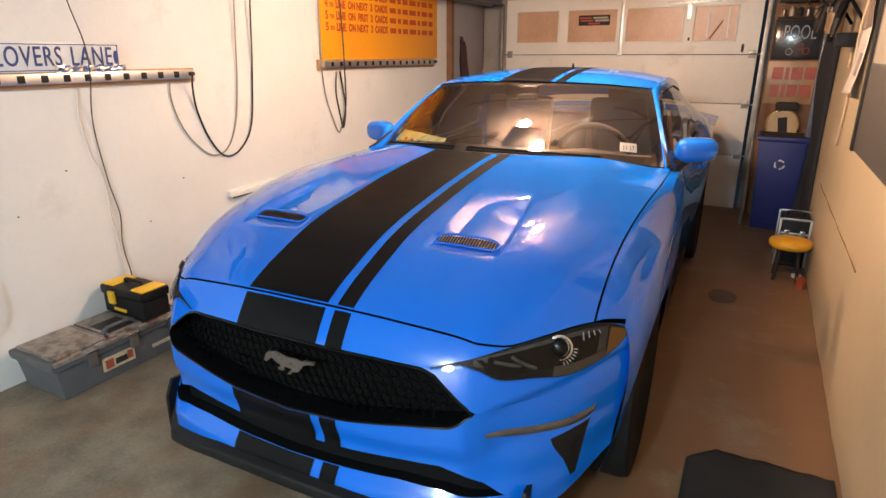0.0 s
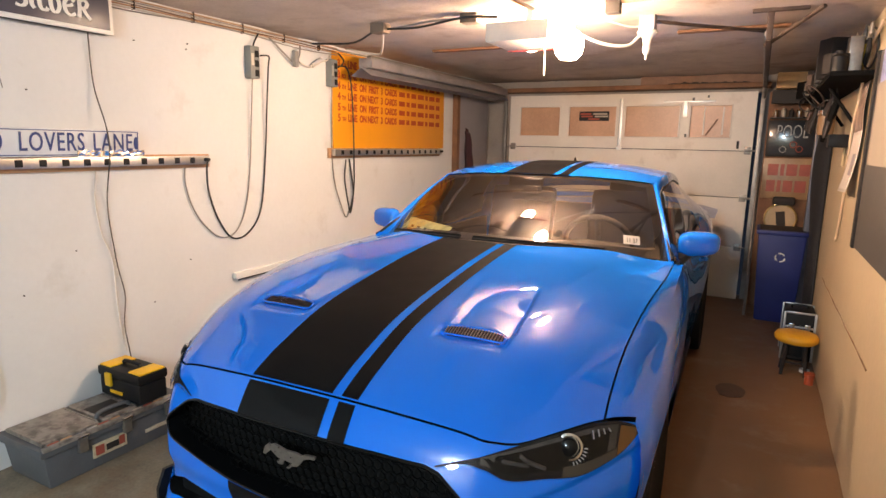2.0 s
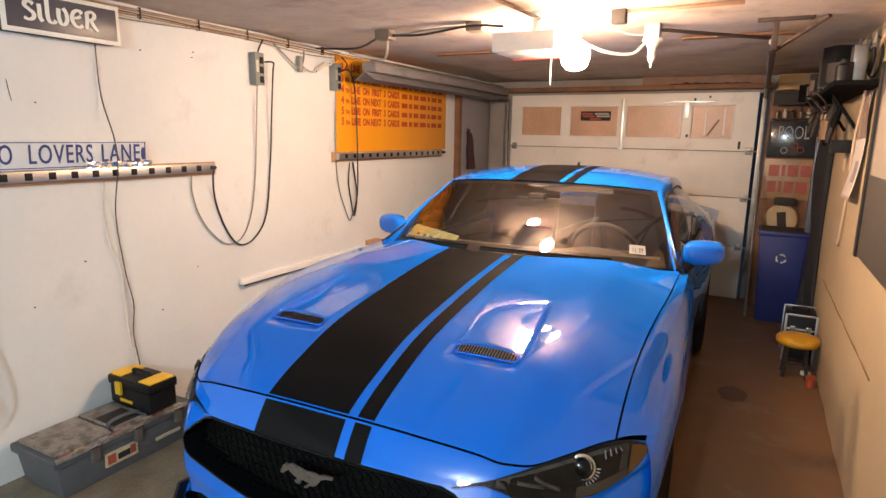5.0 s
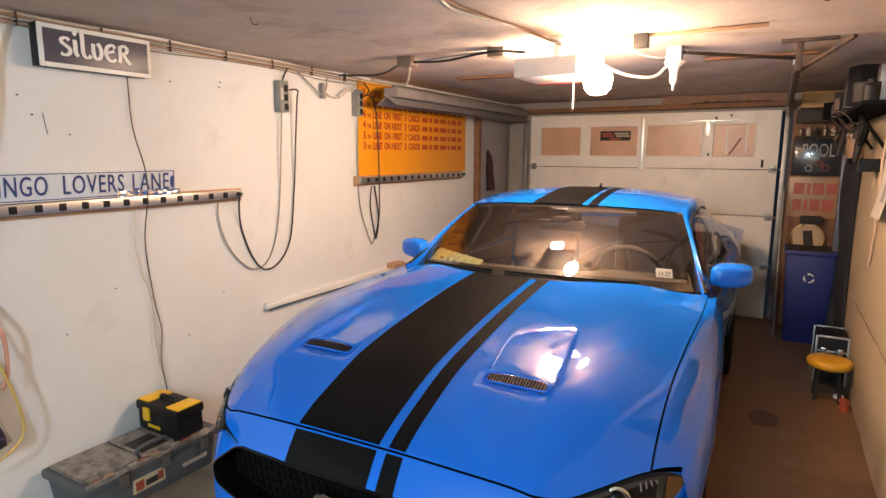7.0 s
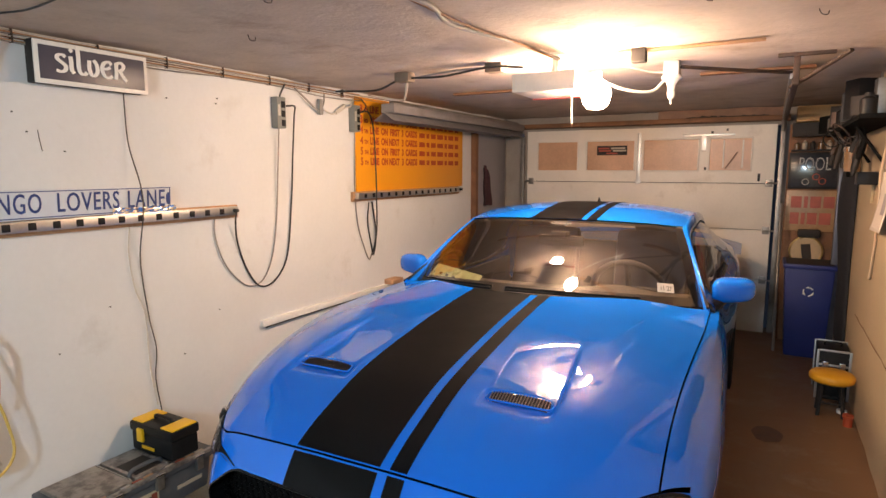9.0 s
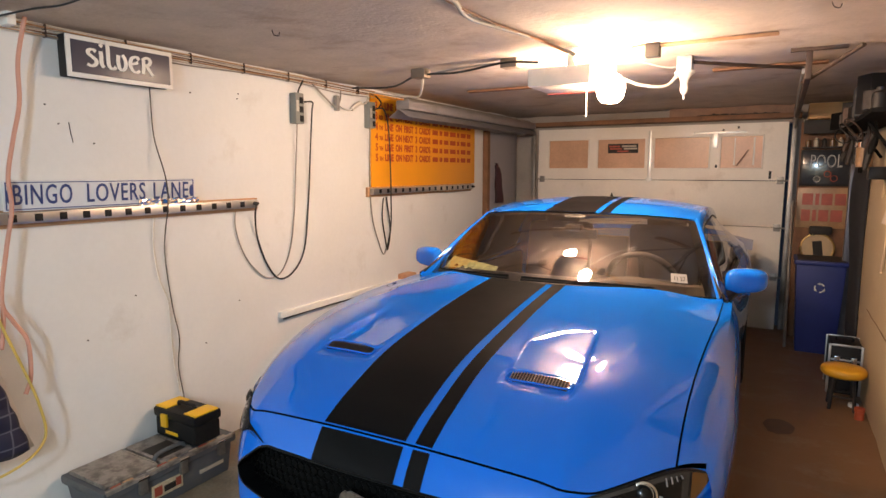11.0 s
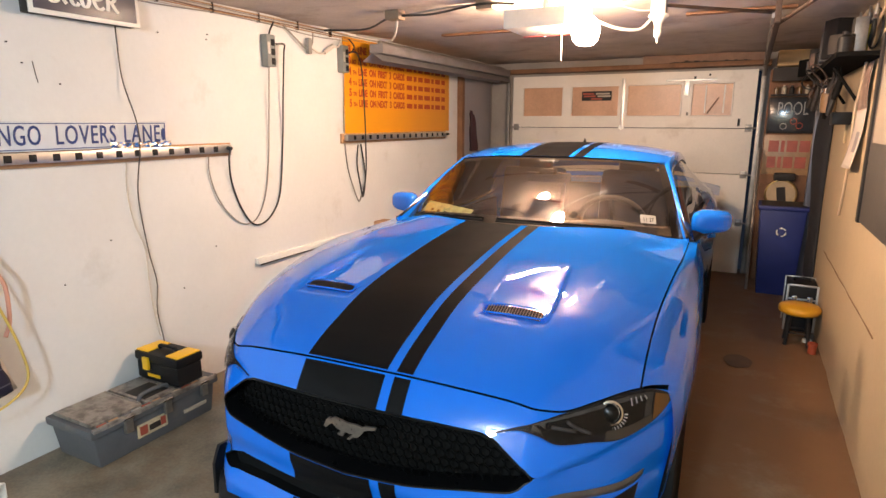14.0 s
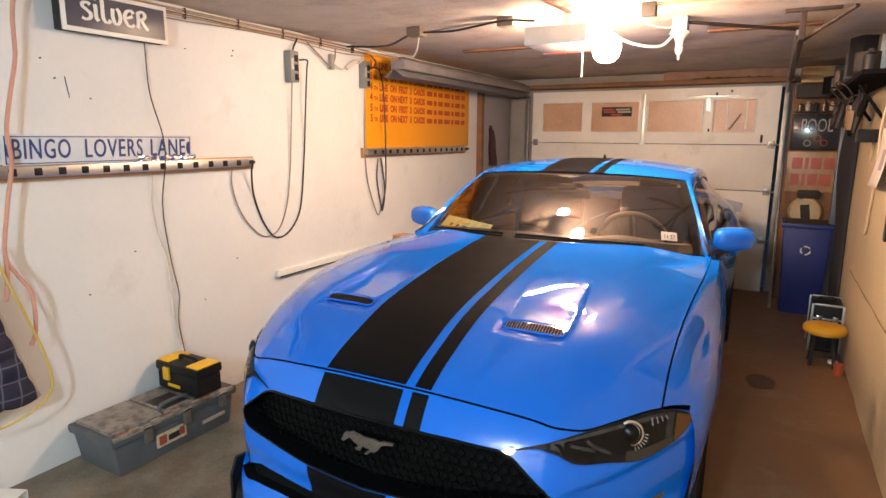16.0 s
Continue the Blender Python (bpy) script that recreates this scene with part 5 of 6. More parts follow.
for k in range(11):
    y = 1.96 + 0.056 * k
    if abs(y - 2.09) > 0.03 and abs(y - 2.30) > 0.03:
        part("tray_insert", box((-2.022, y, 0.197), (-2.004, y + 0.044, 0.2035), 0.002), TRAYBITS[k % 8], big, "odds and ends under the clear rim")
part("lid_rim", box((-2.002, 1.925, 0.186), (-1.984, 2.61, 0.2065), 0.004), CLOUDY, big, "dusty clear rim")
for y in (1.945, 2.185, 2.375):
    part("tray_wall", box((-2.30, y - 0.004, 0.205), (-2.03, y + 0.004, 0.2165), 0.002), CLOUDY, big, "clear tray wall")
# dark slab laid on the lid, painting the shade of a recess
part("recess_shade", box((-2.20, 2.225, 0.2105), (-2.05, 2.36, 0.2145), 0.002), DARK, big, "thin dark sheet for the shade of a tray recess")
for y in (2.09, 2.30, 2.52):
    part("latch_pin", lathe([(0.0, 0.0), (0.008, 0.0), (0.008, 0.05), (0.0, 0.05)], 10, "y", (-1.982, y - 0.025, 0.192)), CHROME, big, "shiny latch pin")
    bm = box((-1.998, y - 0.02, 0.12), (-1.978, y + 0.02, 0.19), 0.005)
    part("latch", bm, STEEL, big, "metal latch")
part("handle", tube(curve_points([(-2.07, 2.20, 0.205), (-2.07, 2.23, 0.232), (-2.07, 2.35, 0.232), (-2.07, 2.37, 0.205)], 6), 0.010, 8), GREYBOX, big)
lab = part("label", box((-2.009, 2.14, 0.055), (-2.000, 2.30, 0.12)), material("cream_label", (0.55, 0.47, 0.32), 0.5, vary=0.2, scale=30, bump=0.0), big, "worn cream label")
for k, (y0, y1, z0, z1) in enumerate(((2.15, 2.19, 0.065, 0.11), (2.20, 2.26, 0.07, 0.10), (2.262, 2.29, 0.07, 0.112))):
    part("print_bar", box((-2.0005, y0, z0), (-1.9985, y1, z1)), (REDBAR, DARK, REDBAR)[k], lab)
part("maker_bar", box((-2.007, 2.40, 0.065), (-2.0005, 2.54, 0.082)), PALEBAR, big, "pale raised bar")
small = thing("small_tool_box", (-2.16, 2.46, 0.2125), "small black plastic tool box with yellow lid panels", "tool box")
part("tub", box((-0.155, -0.075, 0.0), (0.155, 0.075, 0.098), 0.010), BLACK, small)
part("lid", box((-0.163, -0.082, 0.099), (0.163, 0.082, 0.150), 0.014), BLACK, small)
for x in (-0.112, 0.112):
    part("lid_panel", box((x - 0.044, -0.070, 0.147), (x + 0.044, 0.070, 0.156), 0.004), YELLOW, small, "yellow lid panel")
part("handle", tube(curve_points([(-0.06, 0, 0.148), (-0.055, 0, 0.168), (0.055, 0, 0.168), (0.06, 0, 0.148)], 6), 0.009, 8), BLACK, small)
part("latch", box((-0.090, -0.094, 0.060), (-0.045, -0.079, 0.128), 0.005), YELLOW, small, "yellow latch")
part("maker_bar", box((-0.075, -0.0785, 0.022), (0.02, -0.0748, 0.038)), YELLOW, small, "yellow bar of print")

# ---- quilted pad with cords hanging near the front of the wall ----
pad = thing("hanging_pad", (0, 0, 0), "navy plaid quilted pad hanging in a plastic sleeve", "pad")


def padface(u, v):
    z = mixv(1.05, 0.43, v)
    right = mixv(1.56, 1.745, v)
    y = mixv(1.25, right, u)
    puff = 0.018 * abs(math.sin(math.pi * u * 4)) * abs(math.sin(math.pi * v * 6)) ** 0.6
    return (XL + 0.16 - 0.03 * v + puff, y, z)


m = bpy.data.materials.new("navy_plaid")
m.use_nodes = True
nt = m.node_tree
tc = nt.nodes.new("ShaderNodeTexCoord")
acc = None
for direction, sc in (("Y", 9.0), ("Z", 8.0)):
    wv = nt.nodes.new("ShaderNodeTexWave")
    wv.bands_direction, wv.inputs["Scale"].default_value, wv.inputs["Distortion"].default_value = direction, sc * 0.55, 0.4
    nt.links.new(tc.outputs["Object"], wv.inputs["Vector"])
    mr = nt.nodes.new("ShaderNodeMapRange")
    mr.inputs["From Min"].default_value = 0.955
    nt.links.new(wv.outputs["Fac"], mr.inputs["Value"])
    if acc is None:
        acc = mr.outputs[0]
    else:
        mx = nt.nodes.new("ShaderNodeMath")
        mx.operation = "MAXIMUM"
        nt.links.new(acc, mx.inputs[0])
        nt.links.new(mr.outputs[0], mx.inputs[1])
        acc = mx.outputs[0]
mc = nt.nodes.new("ShaderNodeMix")
mc.data_type = "RGBA"
mc.inputs["A"].default_value, mc.inputs["B"].default_value = (0.018, 0.018, 0.045, 1), (0.13, 0.13, 0.17, 1)
nt.links.new(acc, mc.inputs["Factor"])
nt.links.new(mc.outputs["Result"], nt.nodes["Principled BSDF"].inputs["Base Color"])
nt.nodes["Principled BSDF"].inputs["Roughness"].default_value = 0.6
part("quilt", patch(40, 40, padface, 0.03), m, pad, "navy plaid quilting", True)
part("sleeve", patch(10, 12, lambda u, v: (XL + 0.10 + 0.01 * math.sin(5 * v), mixv(1.22, mixv(1.60, 1.795, v), u), mixv(1.08, 0.385 + 0.02 * u, v)), 0.004), material("milky_plastic", (0.62, 0.60, 0.57), 0.3, vary=0.08, bump=0.05), pad, "milky plastic sleeve", True)
cable("orange_cord", [(XL + 0.10, 1.905, 2.19), (XL + 0.07, 1.88, 2.02), (XL + 0.06, 1.875, 1.85), (XL + 0.07, 1.835, 1.70), (XL + 0.08, 1.80, 1.55), (XL + 0.085, 1.80, 1.42), (XL + 0.085, 1.765, 1.25), (XL + 0.09, 1.73, 1.05), (XL + 0.10, 1.76, 0.96), (XL + 0.11, 1.80, 0.87), (XL + 0.11, 1.80, 0.72), (XL + 0.12, 1.77, 0.65)], 0.009, CORD_O, "faded orange extension cord hanging down the wall", group="extension cords", sides=8)
cable("orange_cord", [(XL + 0.09, 1.73, 1.08), (XL + 0.10, 1.725, 0.98), (XL + 0.12, 1.70, 0.86)], 0.009, CORD_O, "faded orange extension cord over the pad", group="extension cords", sides=8)
cable("yellow_cord", [(XL + 0.10, 1.68, 1.1), (XL + 0.12, 1.71, 0.95), (XL + 0.13, 1.76, 0.78), (XL + 0.13, 1.81, 0.6), (XL + 0.13, 1.825, 0.45), (XL + 0.16, 1.74, 0.385), (XL + 0.17, 1.6, 0.36), (XL + 0.17, 1.4, 0.37)], 0.006, CORD_Y, "yellow cord draped round the pad", group="extension cords")
# white elbow on the floor
elbow = thing("downspout_elbow", (-2.20, 1.57, 0.0), "white plastic downspout elbow lying on the floor", "pipe fitting", turn=25)
bm = bmesh.new()
for lo, hi in (((-0.07, -0.05, 0.0), (0.07, -0.045, 0.07)), ((-0.07, 0.045, 0.0), (0.07, 0.05, 0.07)), ((-0.07, -0.045, 0.0), (0.07, 0.045, 0.005)), ((-0.07, -0.045, 0.065), (0.07, 0.045, 0.07))):
    add_box(bm, lo, hi, 0.0015)
part("body", bm, WHITE, elbow)
# dark block fills the hollow in place of its shade
part("shade_fill", box((-0.068, -0.043, 0.006), (0.02, 0.043, 0.064)), DARK, elbow, "dark fill for the shaded hollow")
# small white switch plug at the ceiling corner
single("wall_bracket", box((XL + 0.02, 1.84, 2.15), (XL + 0.10, 1.875, 2.24), 0.006), WHITE, "white plastic bracket at the top of the wall", "bracket")


# ---- back right corner ----
single("plywood_board", box((0.56, 7.02, 0.0), (1.0, 7.06, 2.02), 0.005), WOOD, "dark brown plywood panel standing in the corner", "panel")
pool = thing("pool_mirror", (0, 0, 0), "black framed bar mirror lettered in outline, hung on the panel", "mirror")
part("frame", slab(0.43, 0.33, 0.02, on_north(0.787, 7.018, 1.60), 0.006), BLACK, pool)
part("face", slab(0.39, 0.29, 0.006, on_north(0.787, 6.999, 1.60), 0.002), material("smoked_mirror", (0.03, 0.035, 0.045), 0.15, vary=0.2, bump=0.0, coat=0.8), pool, "smoked mirror face")
OUTLINE = material("pale_outline_print", (0.42, 0.42, 0.40), 0.4, vary=0.1, bump=0.0)
lettering("letters", "POOL", 0.165, on_north(0.772, 6.9925, 1.655), OUTLINE, pool, 0.0008, 0.58, "pale outlined letters")
lettering("letter_core", "POOL", 0.155, on_north(0.772, 6.9905, 1.655), BLACK, pool, 0.0008, 0.585, bold=-0.005)
for x, z, mt in ((0.79, 1.545, REDBAR), (0.71, 1.50, OUTLINE), (0.84, 1.505, REDBAR)):
    bm = bmesh.new()
    add_tube(bm, [(x + 0.026 * math.cos(a), 6.992, z + 0.026 * math.sin(a)) for a in [2 * math.pi * k / 20 for k in range(20)]], 0.004, 5, True)
    part("ball_ring", bm, mt, pool, "printed ball")
beer = thing("tin_sign", (0, 0, 0), "tan tin sign with two rows of red block shapes", "sign")
part("sheet", slab(0.43, 0.37, 0.008, on_north(0.785, 7.017, 1.235), 0.002), material("tan_tin", (0.36, 0.22, 0.11), 0.35, vary=0.3, scale=6, bump=0.05, stain=(0.28, 0.15, 0.07), stain_at=(0.5, 0.75), stain_scale=5), beer)
for z, ws_ in ((1.315, (0.085, 0.03, 0.085, 0.085)), (1.165, (0.07, 0.03, 0.075, 0.09))):
    x = 0.61
    for w in ws_:
        part("red_block", slab(w, 0.105, 0.002, on_north(x + w / 2, 7.0085, z), 0.0), material("brick_red_print", (0.36, 0.07, 0.035), 0.45, vary=0.25, scale=12, bump=0.0), beer, "red block of print")
        x += w + 0.018
clock = thing("round_sign", (0, 0, 0), "round brass-rimmed sign propped above the bin", "sign")
bm = bmesh.new()
add_tube(bm, [(0.755 + 0.13 * math.cos(a), 6.96, 0.87 + 0.13 * math.sin(a)) for a in [2 * math.pi * k / 40 for k in range(40)]], 0.009, 8, True)
part("rim", bm, material("brass", (0.65, 0.45, 0.18), 0.3, metal=1.0, vary=0.1, bump=0.0), clock, "brass rim", True)
part("face", lathe([(0.0, 0.0), (0.128, 0.0), (0.128, 0.012), (0.0, 0.012)], 40, "y", (0.755, 6.962, 0.87)), material("cream_face", (0.50, 0.36, 0.20), 0.4, vary=0.15, bump=0.02), clock)
part("mark", slab(0.075, 0.15, 0.002, on_north(0.76, 6.961, 0.86) @ pose(0, 0, 0, 0, 0, 8), 0.0), DARK, clock, "dark upright mark")
single("cap_block", box((0.68, 6.93, 0.995), (0.86, 7.0, 1.07), 0.02), DARK, "dark block above the round sign", "block")

rb = thing("recycling_bin", (0, 0, 0), "tall blue plastic recycling bin with a white recycling mark", "bin")
BLUEBIN = material("blue_bin_plastic", (0.010, 0.020, 0.15), 0.5, vary=0.12, bump=0.08)


def taper(lo, hi, z0, z1, s, bevel=0.012):
    bm = box((*lo, z0), (*hi, z1), bevel)
    cx, cy = (lo[0] + hi[0]) / 2, (lo[1] + hi[1]) / 2
    for v in bm.verts:
        k = mixv(s, 1.0, (v.co.z - z0) / (z1 - z0))
        v.co.x, v.co.y = cx + (v.co.x - cx) * k, cy + (v.co.y - cy) * k
    return bm


part("body", taper((0.59, 6.45), (0.955, 6.85), 0.0, 0.78, 0.80), BLUEBIN, rb)
part("rim", box((0.575, 6.435, 0.775), (0.97, 6.865, 0.815), 0.012), BLUEBIN, rb)
# flat dark sheet on the solid bin paints the shade of its mouth
part("shade_fill", box((0.60, 6.46, 0.81), (0.945, 6.84, 0.8175), 0.0), DARK, rb, "flat dark sheet for the shaded opening")
for k in range(3):
    a = k * 2 * math.pi / 3 + 0.5
    arc = [(0.773 + 0.036 * math.cos(a + t * 1.6), 6.449, 0.585 + 0.036 * math.sin(a + t * 1.6)) for t in [i / 6 for i in range(7)]]
    part("recycling_arrow", tube(arc, [0.006, 0.006, 0.006, 0.006, 0.011, 0.006, 0.002], 5), LETTER_W, rb, "white arrow")

st = thing("stool", (0.875, 5.20, 0.0), "low round stool with a yellow vinyl seat on dark legs", "stool")
part("seat", lathe([(0.0, 0.225), (0.118, 0.225), (0.130, 0.238), (0.132, 0.262), (0.120, 0.280), (0.06, 0.290), (0.0, 0.291)], 36), material("yellow_vinyl", (0.72, 0.36, 0.02), 0.4, vary=0.1, bump=0.1), st, "yellow padded seat", True)
for a in (45, 135, 225, 315):
    c, s_ = math.cos(radians(a)), math.sin(radians(a))
    part("leg", tube([(0.075 * c, 0.075 * s_, 0.235), (0.10 * c, 0.10 * s_, 0.0)], [0.013, 0.011], 8), DARK, st)
for a in (0, 90, 180, 270):
    c, s_ = math.cos(radians(a)), math.sin(radians(a))
    part("stretcher", tube([(0.065 * (c - s_), 0.065 * (s_ + c), 0.09), (0.065 * (c + s_), 0.065 * (s_ - c), 0.09)], 0.008, 6), DARK, st)

case = thing("record_case", (0.905, 5.62, 0.0), "black case with silver edges standing against the wall", "case")
part("body", box((-0.095, -0.14, 0.0), (0.095, 0.14, 0.355), 0.008), BLACK, case)
for x in (-0.096, 0.096):
    for y in (-0.141, 0.141):
        part("corner_trim", box((x - 0.008, y - 0.008, 0.004), (x + 0.008, y + 0.008, 0.357), 0.003), ALU, case, "silver corner trim")
for y in (-0.141, 0.141):
    for z in (0.355, 0.25):
        part("edge_trim", box((-0.087, y - 0.007, z - 0.008), (0.087, y + 0.007, z + 0.006), 0.003), ALU, case, "silver edge trim")
for x in (-0.05, 0.05):
    part("clasp", box((x - 0.018, -0.155, 0.225), (x + 0.018, -0.14, 0.275), 0.004), CHROME, case, "silver clasp")
part("handle", tube(curve_points([(-0.05, 0, 0.357), (-0.045, 0, 0.38), (0.045, 0, 0.38), (0.05, 0, 0.357)], 6), 0.007, 6), BLACK, case)

# dark upright things beside the bin
single("metal_post", box((0.925, 6.55, 0.0), (0.985, 6.62, 1.86), 0.006), material("blue_grey_post", (0.10, 0.10, 0.12), 0.4, metal=0.5, vary=0.25, bump=0.1), "blue-grey steel post beside the wall", "post")


def drape(u, v):
    z = mixv(1.62, 0.12, v)
    bulge = 0.05 + 0.03 * math.sin(3 * v + 1) + 0.02 * math.sin(9 * v) * u
    return (XR - 0.01 - bulge * math.sin(math.pi * u) ** 0.6, mixv(5.98, 6.40, u) + 0.04 * math.sin(4 * v), z)


single("hanging_coat", patch(20, 30, drape, 0.01), material("black_cloth", (0.018, 0.018, 0.022), 0.85, vary=0.25, bump=0.3), "long black coat hanging on the wall", "coat", smooth=True)
single("broom_handle", tube([(0.545, 6.40, 0.05), (0.535, 6.9, 1.3)], 0.012, 8), STEEL, "thin grey pole leaning beside the bin", "pole")

# shelf and clutter under the ceiling, mostly coloured dark for the shade there
shelf = thing("wall_shelf", (0, 0, 0), "dark wall shelf crowded with dusty odds and ends", "shelf")
part("board", box((0.80, 4.28, 1.865), (XR - 0.002, 6.30, 1.89), 0.004), MATTE, shelf)
for y in (4.95, 5.5, 6.2):
    part("bracket", tube([(XR - 0.01, y, 1.66), (0.86, y, 1.862)], 0.010, 6), MATTE, shelf)
part("lip", box((0.575, 6.82, 1.90), (1.0, 6.90, 2.02), 0.005), DARK, shelf)
single("carton", box((0.60, 6.70, 2.022), (0.93, 6.93, 2.155), 0.006), material("tan_cardboard", (0.46, 0.30, 0.14), 0.75, vary=0.15, bump=0.1), "open tan cardboard carton on the shelf", "carton")
random.seed(4)
for k in range(23):
    y, x = 4.34 + 0.083 * k, 0.81 + 0.13 * random.random()
    h, r = 0.09 + 0.13 * random.random(), 0.025 + 0.03 * random.random()
    mt = (BLACK, DARK, STEEL, PALEWOOD, BLACK, RUST, MATTE, GREYPLASTIC)[k % 8]
    if k % 3 == 0:
        bm = lathe([(0.0, 0.0), (r, 0.0), (r * 1.02, h * 0.7), (r * 0.6, h * 0.82), (r * 0.55, h), (0.0, h)], 16, "z", (x, y, 1.891))
        single("can", bm, mt, "can on the shelf, coloured dark for shade", "can", "shelf clutter")
    else:
        bm = box((-r, -r * 1.3, 0), (r, r * 1.3, h), 0.005, pose(x, y, 1.891, 0, 0, random.uniform(-40, 40)))
        single("small_box", bm, mt, "box on the shelf, coloured dark for shade", "box", "shelf clutter")
for k in range(3):
    cable("coiled_cord", [(0.80 + 0.05 * math.cos(a), 5.1 + 0.35 * k + 0.08 * math.sin(a) * 1.2, 1.83 - 0.06 * math.cos(a * 0.9 + k)) for a in [i * 0.9 for i in range(9)]], 0.005, (RUST, CORD_K, CORD_K)[k], "tangled cord hanging from the shelf", 5, "shelf cords")
lantern = thing("lantern", (0.90, 5.42, 1.60), "small ribbed silver lantern hanging under the shelf", "lantern")
part("cap", lathe([(0.0, 0.0), (0.055, 0.0), (0.055, 0.03), (0.03, 0.045), (0.0, 0.05)], 24, "z", (0, 0, 0.13)), CHROME, lantern, "shiny cap")
part("body", lathe([(0.0, 0.0), (0.045, 0.0), (0.05, 0.03), (0.05, 0.128), (0.0, 0.128)], 24), material("amber_jar", (0.25, 0.15, 0.08), 0.2, vary=0.2, bump=0.0, coat=0.6), lantern)
part("bail", tube(curve_points([(-0.05, 0, 0.15), (-0.03, 0, 0.22), (0.03, 0, 0.22), (0.05, 0, 0.15)], 5), 0.003, 5), STEEL, lantern)
single("cup_holder", box((0.90, 5.10, 1.52), (XR - 0.002, 5.22, 1.60), 0.008), BLACK, "small black box fixed to the wall", "box")
single("wall_plate", box((XR - 0.012, 5.28, 1.40), (XR + 0.002, 5.36, 1.57), 0.004), material("tan_plate", (0.50, 0.38, 0.22), 0.5, vary=0.1, bump=0.05), "tan switch plate on the wall", "switch plate")

# ---- right wall ----
cal = thing("wall_print", (0, 0, 0), "curling printed sheets pinned to the wall", "print")
part("upper_sheet", patch(8, 12, lambda u, v: (XR - 0.012 - 0.01 * math.sin(3 * v), mixv(4.83, 4.50, u), mixv(1.86, 1.60, v)), 0.002), material("dark_photo_print", (0.22, 0.15, 0.12), 0.35, vary=0.6, scale=14, bump=0.0, stain=(0.45, 0.34, 0.27), stain_at=(0.5, 0.6), stain_scale=9), cal, "dark picture sheet", True)
low_sheet = part("lower_sheet", patch(8, 12, lambda u, v: (XR - 0.016 - 0.04 * v * v, mixv(4.84, 4.50, u), mixv(1.60, 1.27, v) + 0.01 * u), 0.002), material("white_sheet", (0.66, 0.58, 0.52), 0.6, vary=0.06, bump=0.0), cal, "pale sheet", True)
part("print_block", patch(4, 4, lambda u, v: (XR - 0.0185 - 0.04 * mixv(0.35, 0.7, v) ** 2 - 0.002, mixv(4.66, 4.55, u), mixv(1.60, 1.27, mixv(0.35, 0.7, v)))), material("grey_print", (0.32, 0.28, 0.30), 0.6, vary=0.3, scale=40, bump=0.0), low_sheet, "grey block of print")
bd = thing("notice_board", (0, 0, 0), "large dark framed board with papers, leaning off the wall", "notice board")
part("panel", box((XR - 0.035, 2.75, 1.045), (XR - 0.006, 4.10, 1.95), 0.004), material("dark_grey_board", (0.085, 0.075, 0.065), 0.55, vary=0.3, scale=5, bump=0.05), bd)
part("frame", box((XR - 0.045, 4.095, 1.04), (XR - 0.004, 4.15, 1.955), 0.004), DARK, bd, "dark frame edge")
part("paper", box((XR - 0.0385, 2.95, 1.44), (XR - 0.0355, 4.03, 1.80)), material("cream_paper", (0.34, 0.29, 0.23), 0.6, vary=0.08, bump=0.0), bd, "cream paper")
part("bright_sleeve", box((XR - 0.040, 3.75, 1.80), (XR - 0.036, 3.98, 1.94)), material("blue_white_sleeve", (0.30, 0.32, 0.55), 0.4, vary=0.7, scale=12, bump=0.0), bd, "blue and white sleeve")
cable("flex_cable", [(XR - 0.02, 4.30, 2.12), (XR - 0.03, 4.55, 2.0), (XR - 0.025, 4.72, 1.80), (XR - 0.025, 4.84, 1.62), (XR - 0.02, 4.88, 1.45), (XR - 0.015, 4.90, 1.25), (XR - 0.012, 4.98, 1.05), (XR - 0.012, 5.03, 0.95)], 0.008, material("cream_cord", (0.66, 0.50, 0.34), 0.6, vary=0.1, bump=0.0), "cream cord running down the wall", group="wall cables")
bm = bmesh.new()
pts = [(XR - 0.003, mixv(5.56, 3.55, i / 14), 0.615 + 0.012 * noise.noise((i * 0.8, 2, 3))) for i in range(15)]
add_tube(bm, pts, [0.0035 if i % 4 else 0.0015 for i in range(15)], 5)
single("wall_crack", bm, material("brown_crack", (0.22, 0.13, 0.07), 0.8, vary=0.3, bump=0.0), "long brown crack in the plaster", "crack", kind="structure")
valve = thing("floor_pipe", (XR - 0.05, 5.02, 0.0), "red pipe stub with white cap by the wall", "pipe")
part("stub", lathe([(0.0, 0.0), (0.026, 0.0), (0.026, 0.05), (0.03, 0.055), (0.03, 0.075), (0.0, 0.075)], 16), material("red_pipe", (0.45, 0.08, 0.03), 0.5, vary=0.2, bump=0.05), valve)
part("cap", lathe([(0.0, 0.0), (0.03, 0.0), (0.03, 0.02), (0.0, 0.022)], 16, "z", (-0.02, 0.14, 0.03)), WHITE, valve, "white cap")


def matfn(u, v):
    x, y = mixv(0.50, XR - 0.02, u), mixv(2.28, 2.93, v)
    if v > 0.85:
        x += 0.10 * (v - 0.85) / 0.15 * (1 - u)
    return (x, y + 0.02 * noise.noise((u * 4, 0, 1)), 0.010 + 0.006 * noise.noise((u * 6, v * 6, 2)))


single("floor_mat", patch(24, 24, matfn, 0.008), material("black_carpet", (0.018, 0.017, 0.017), 0.95, vary=0.3, fine=300, bump=0.6), "ragged black carpet mat on the floor by the wall", "mat", smooth=True)
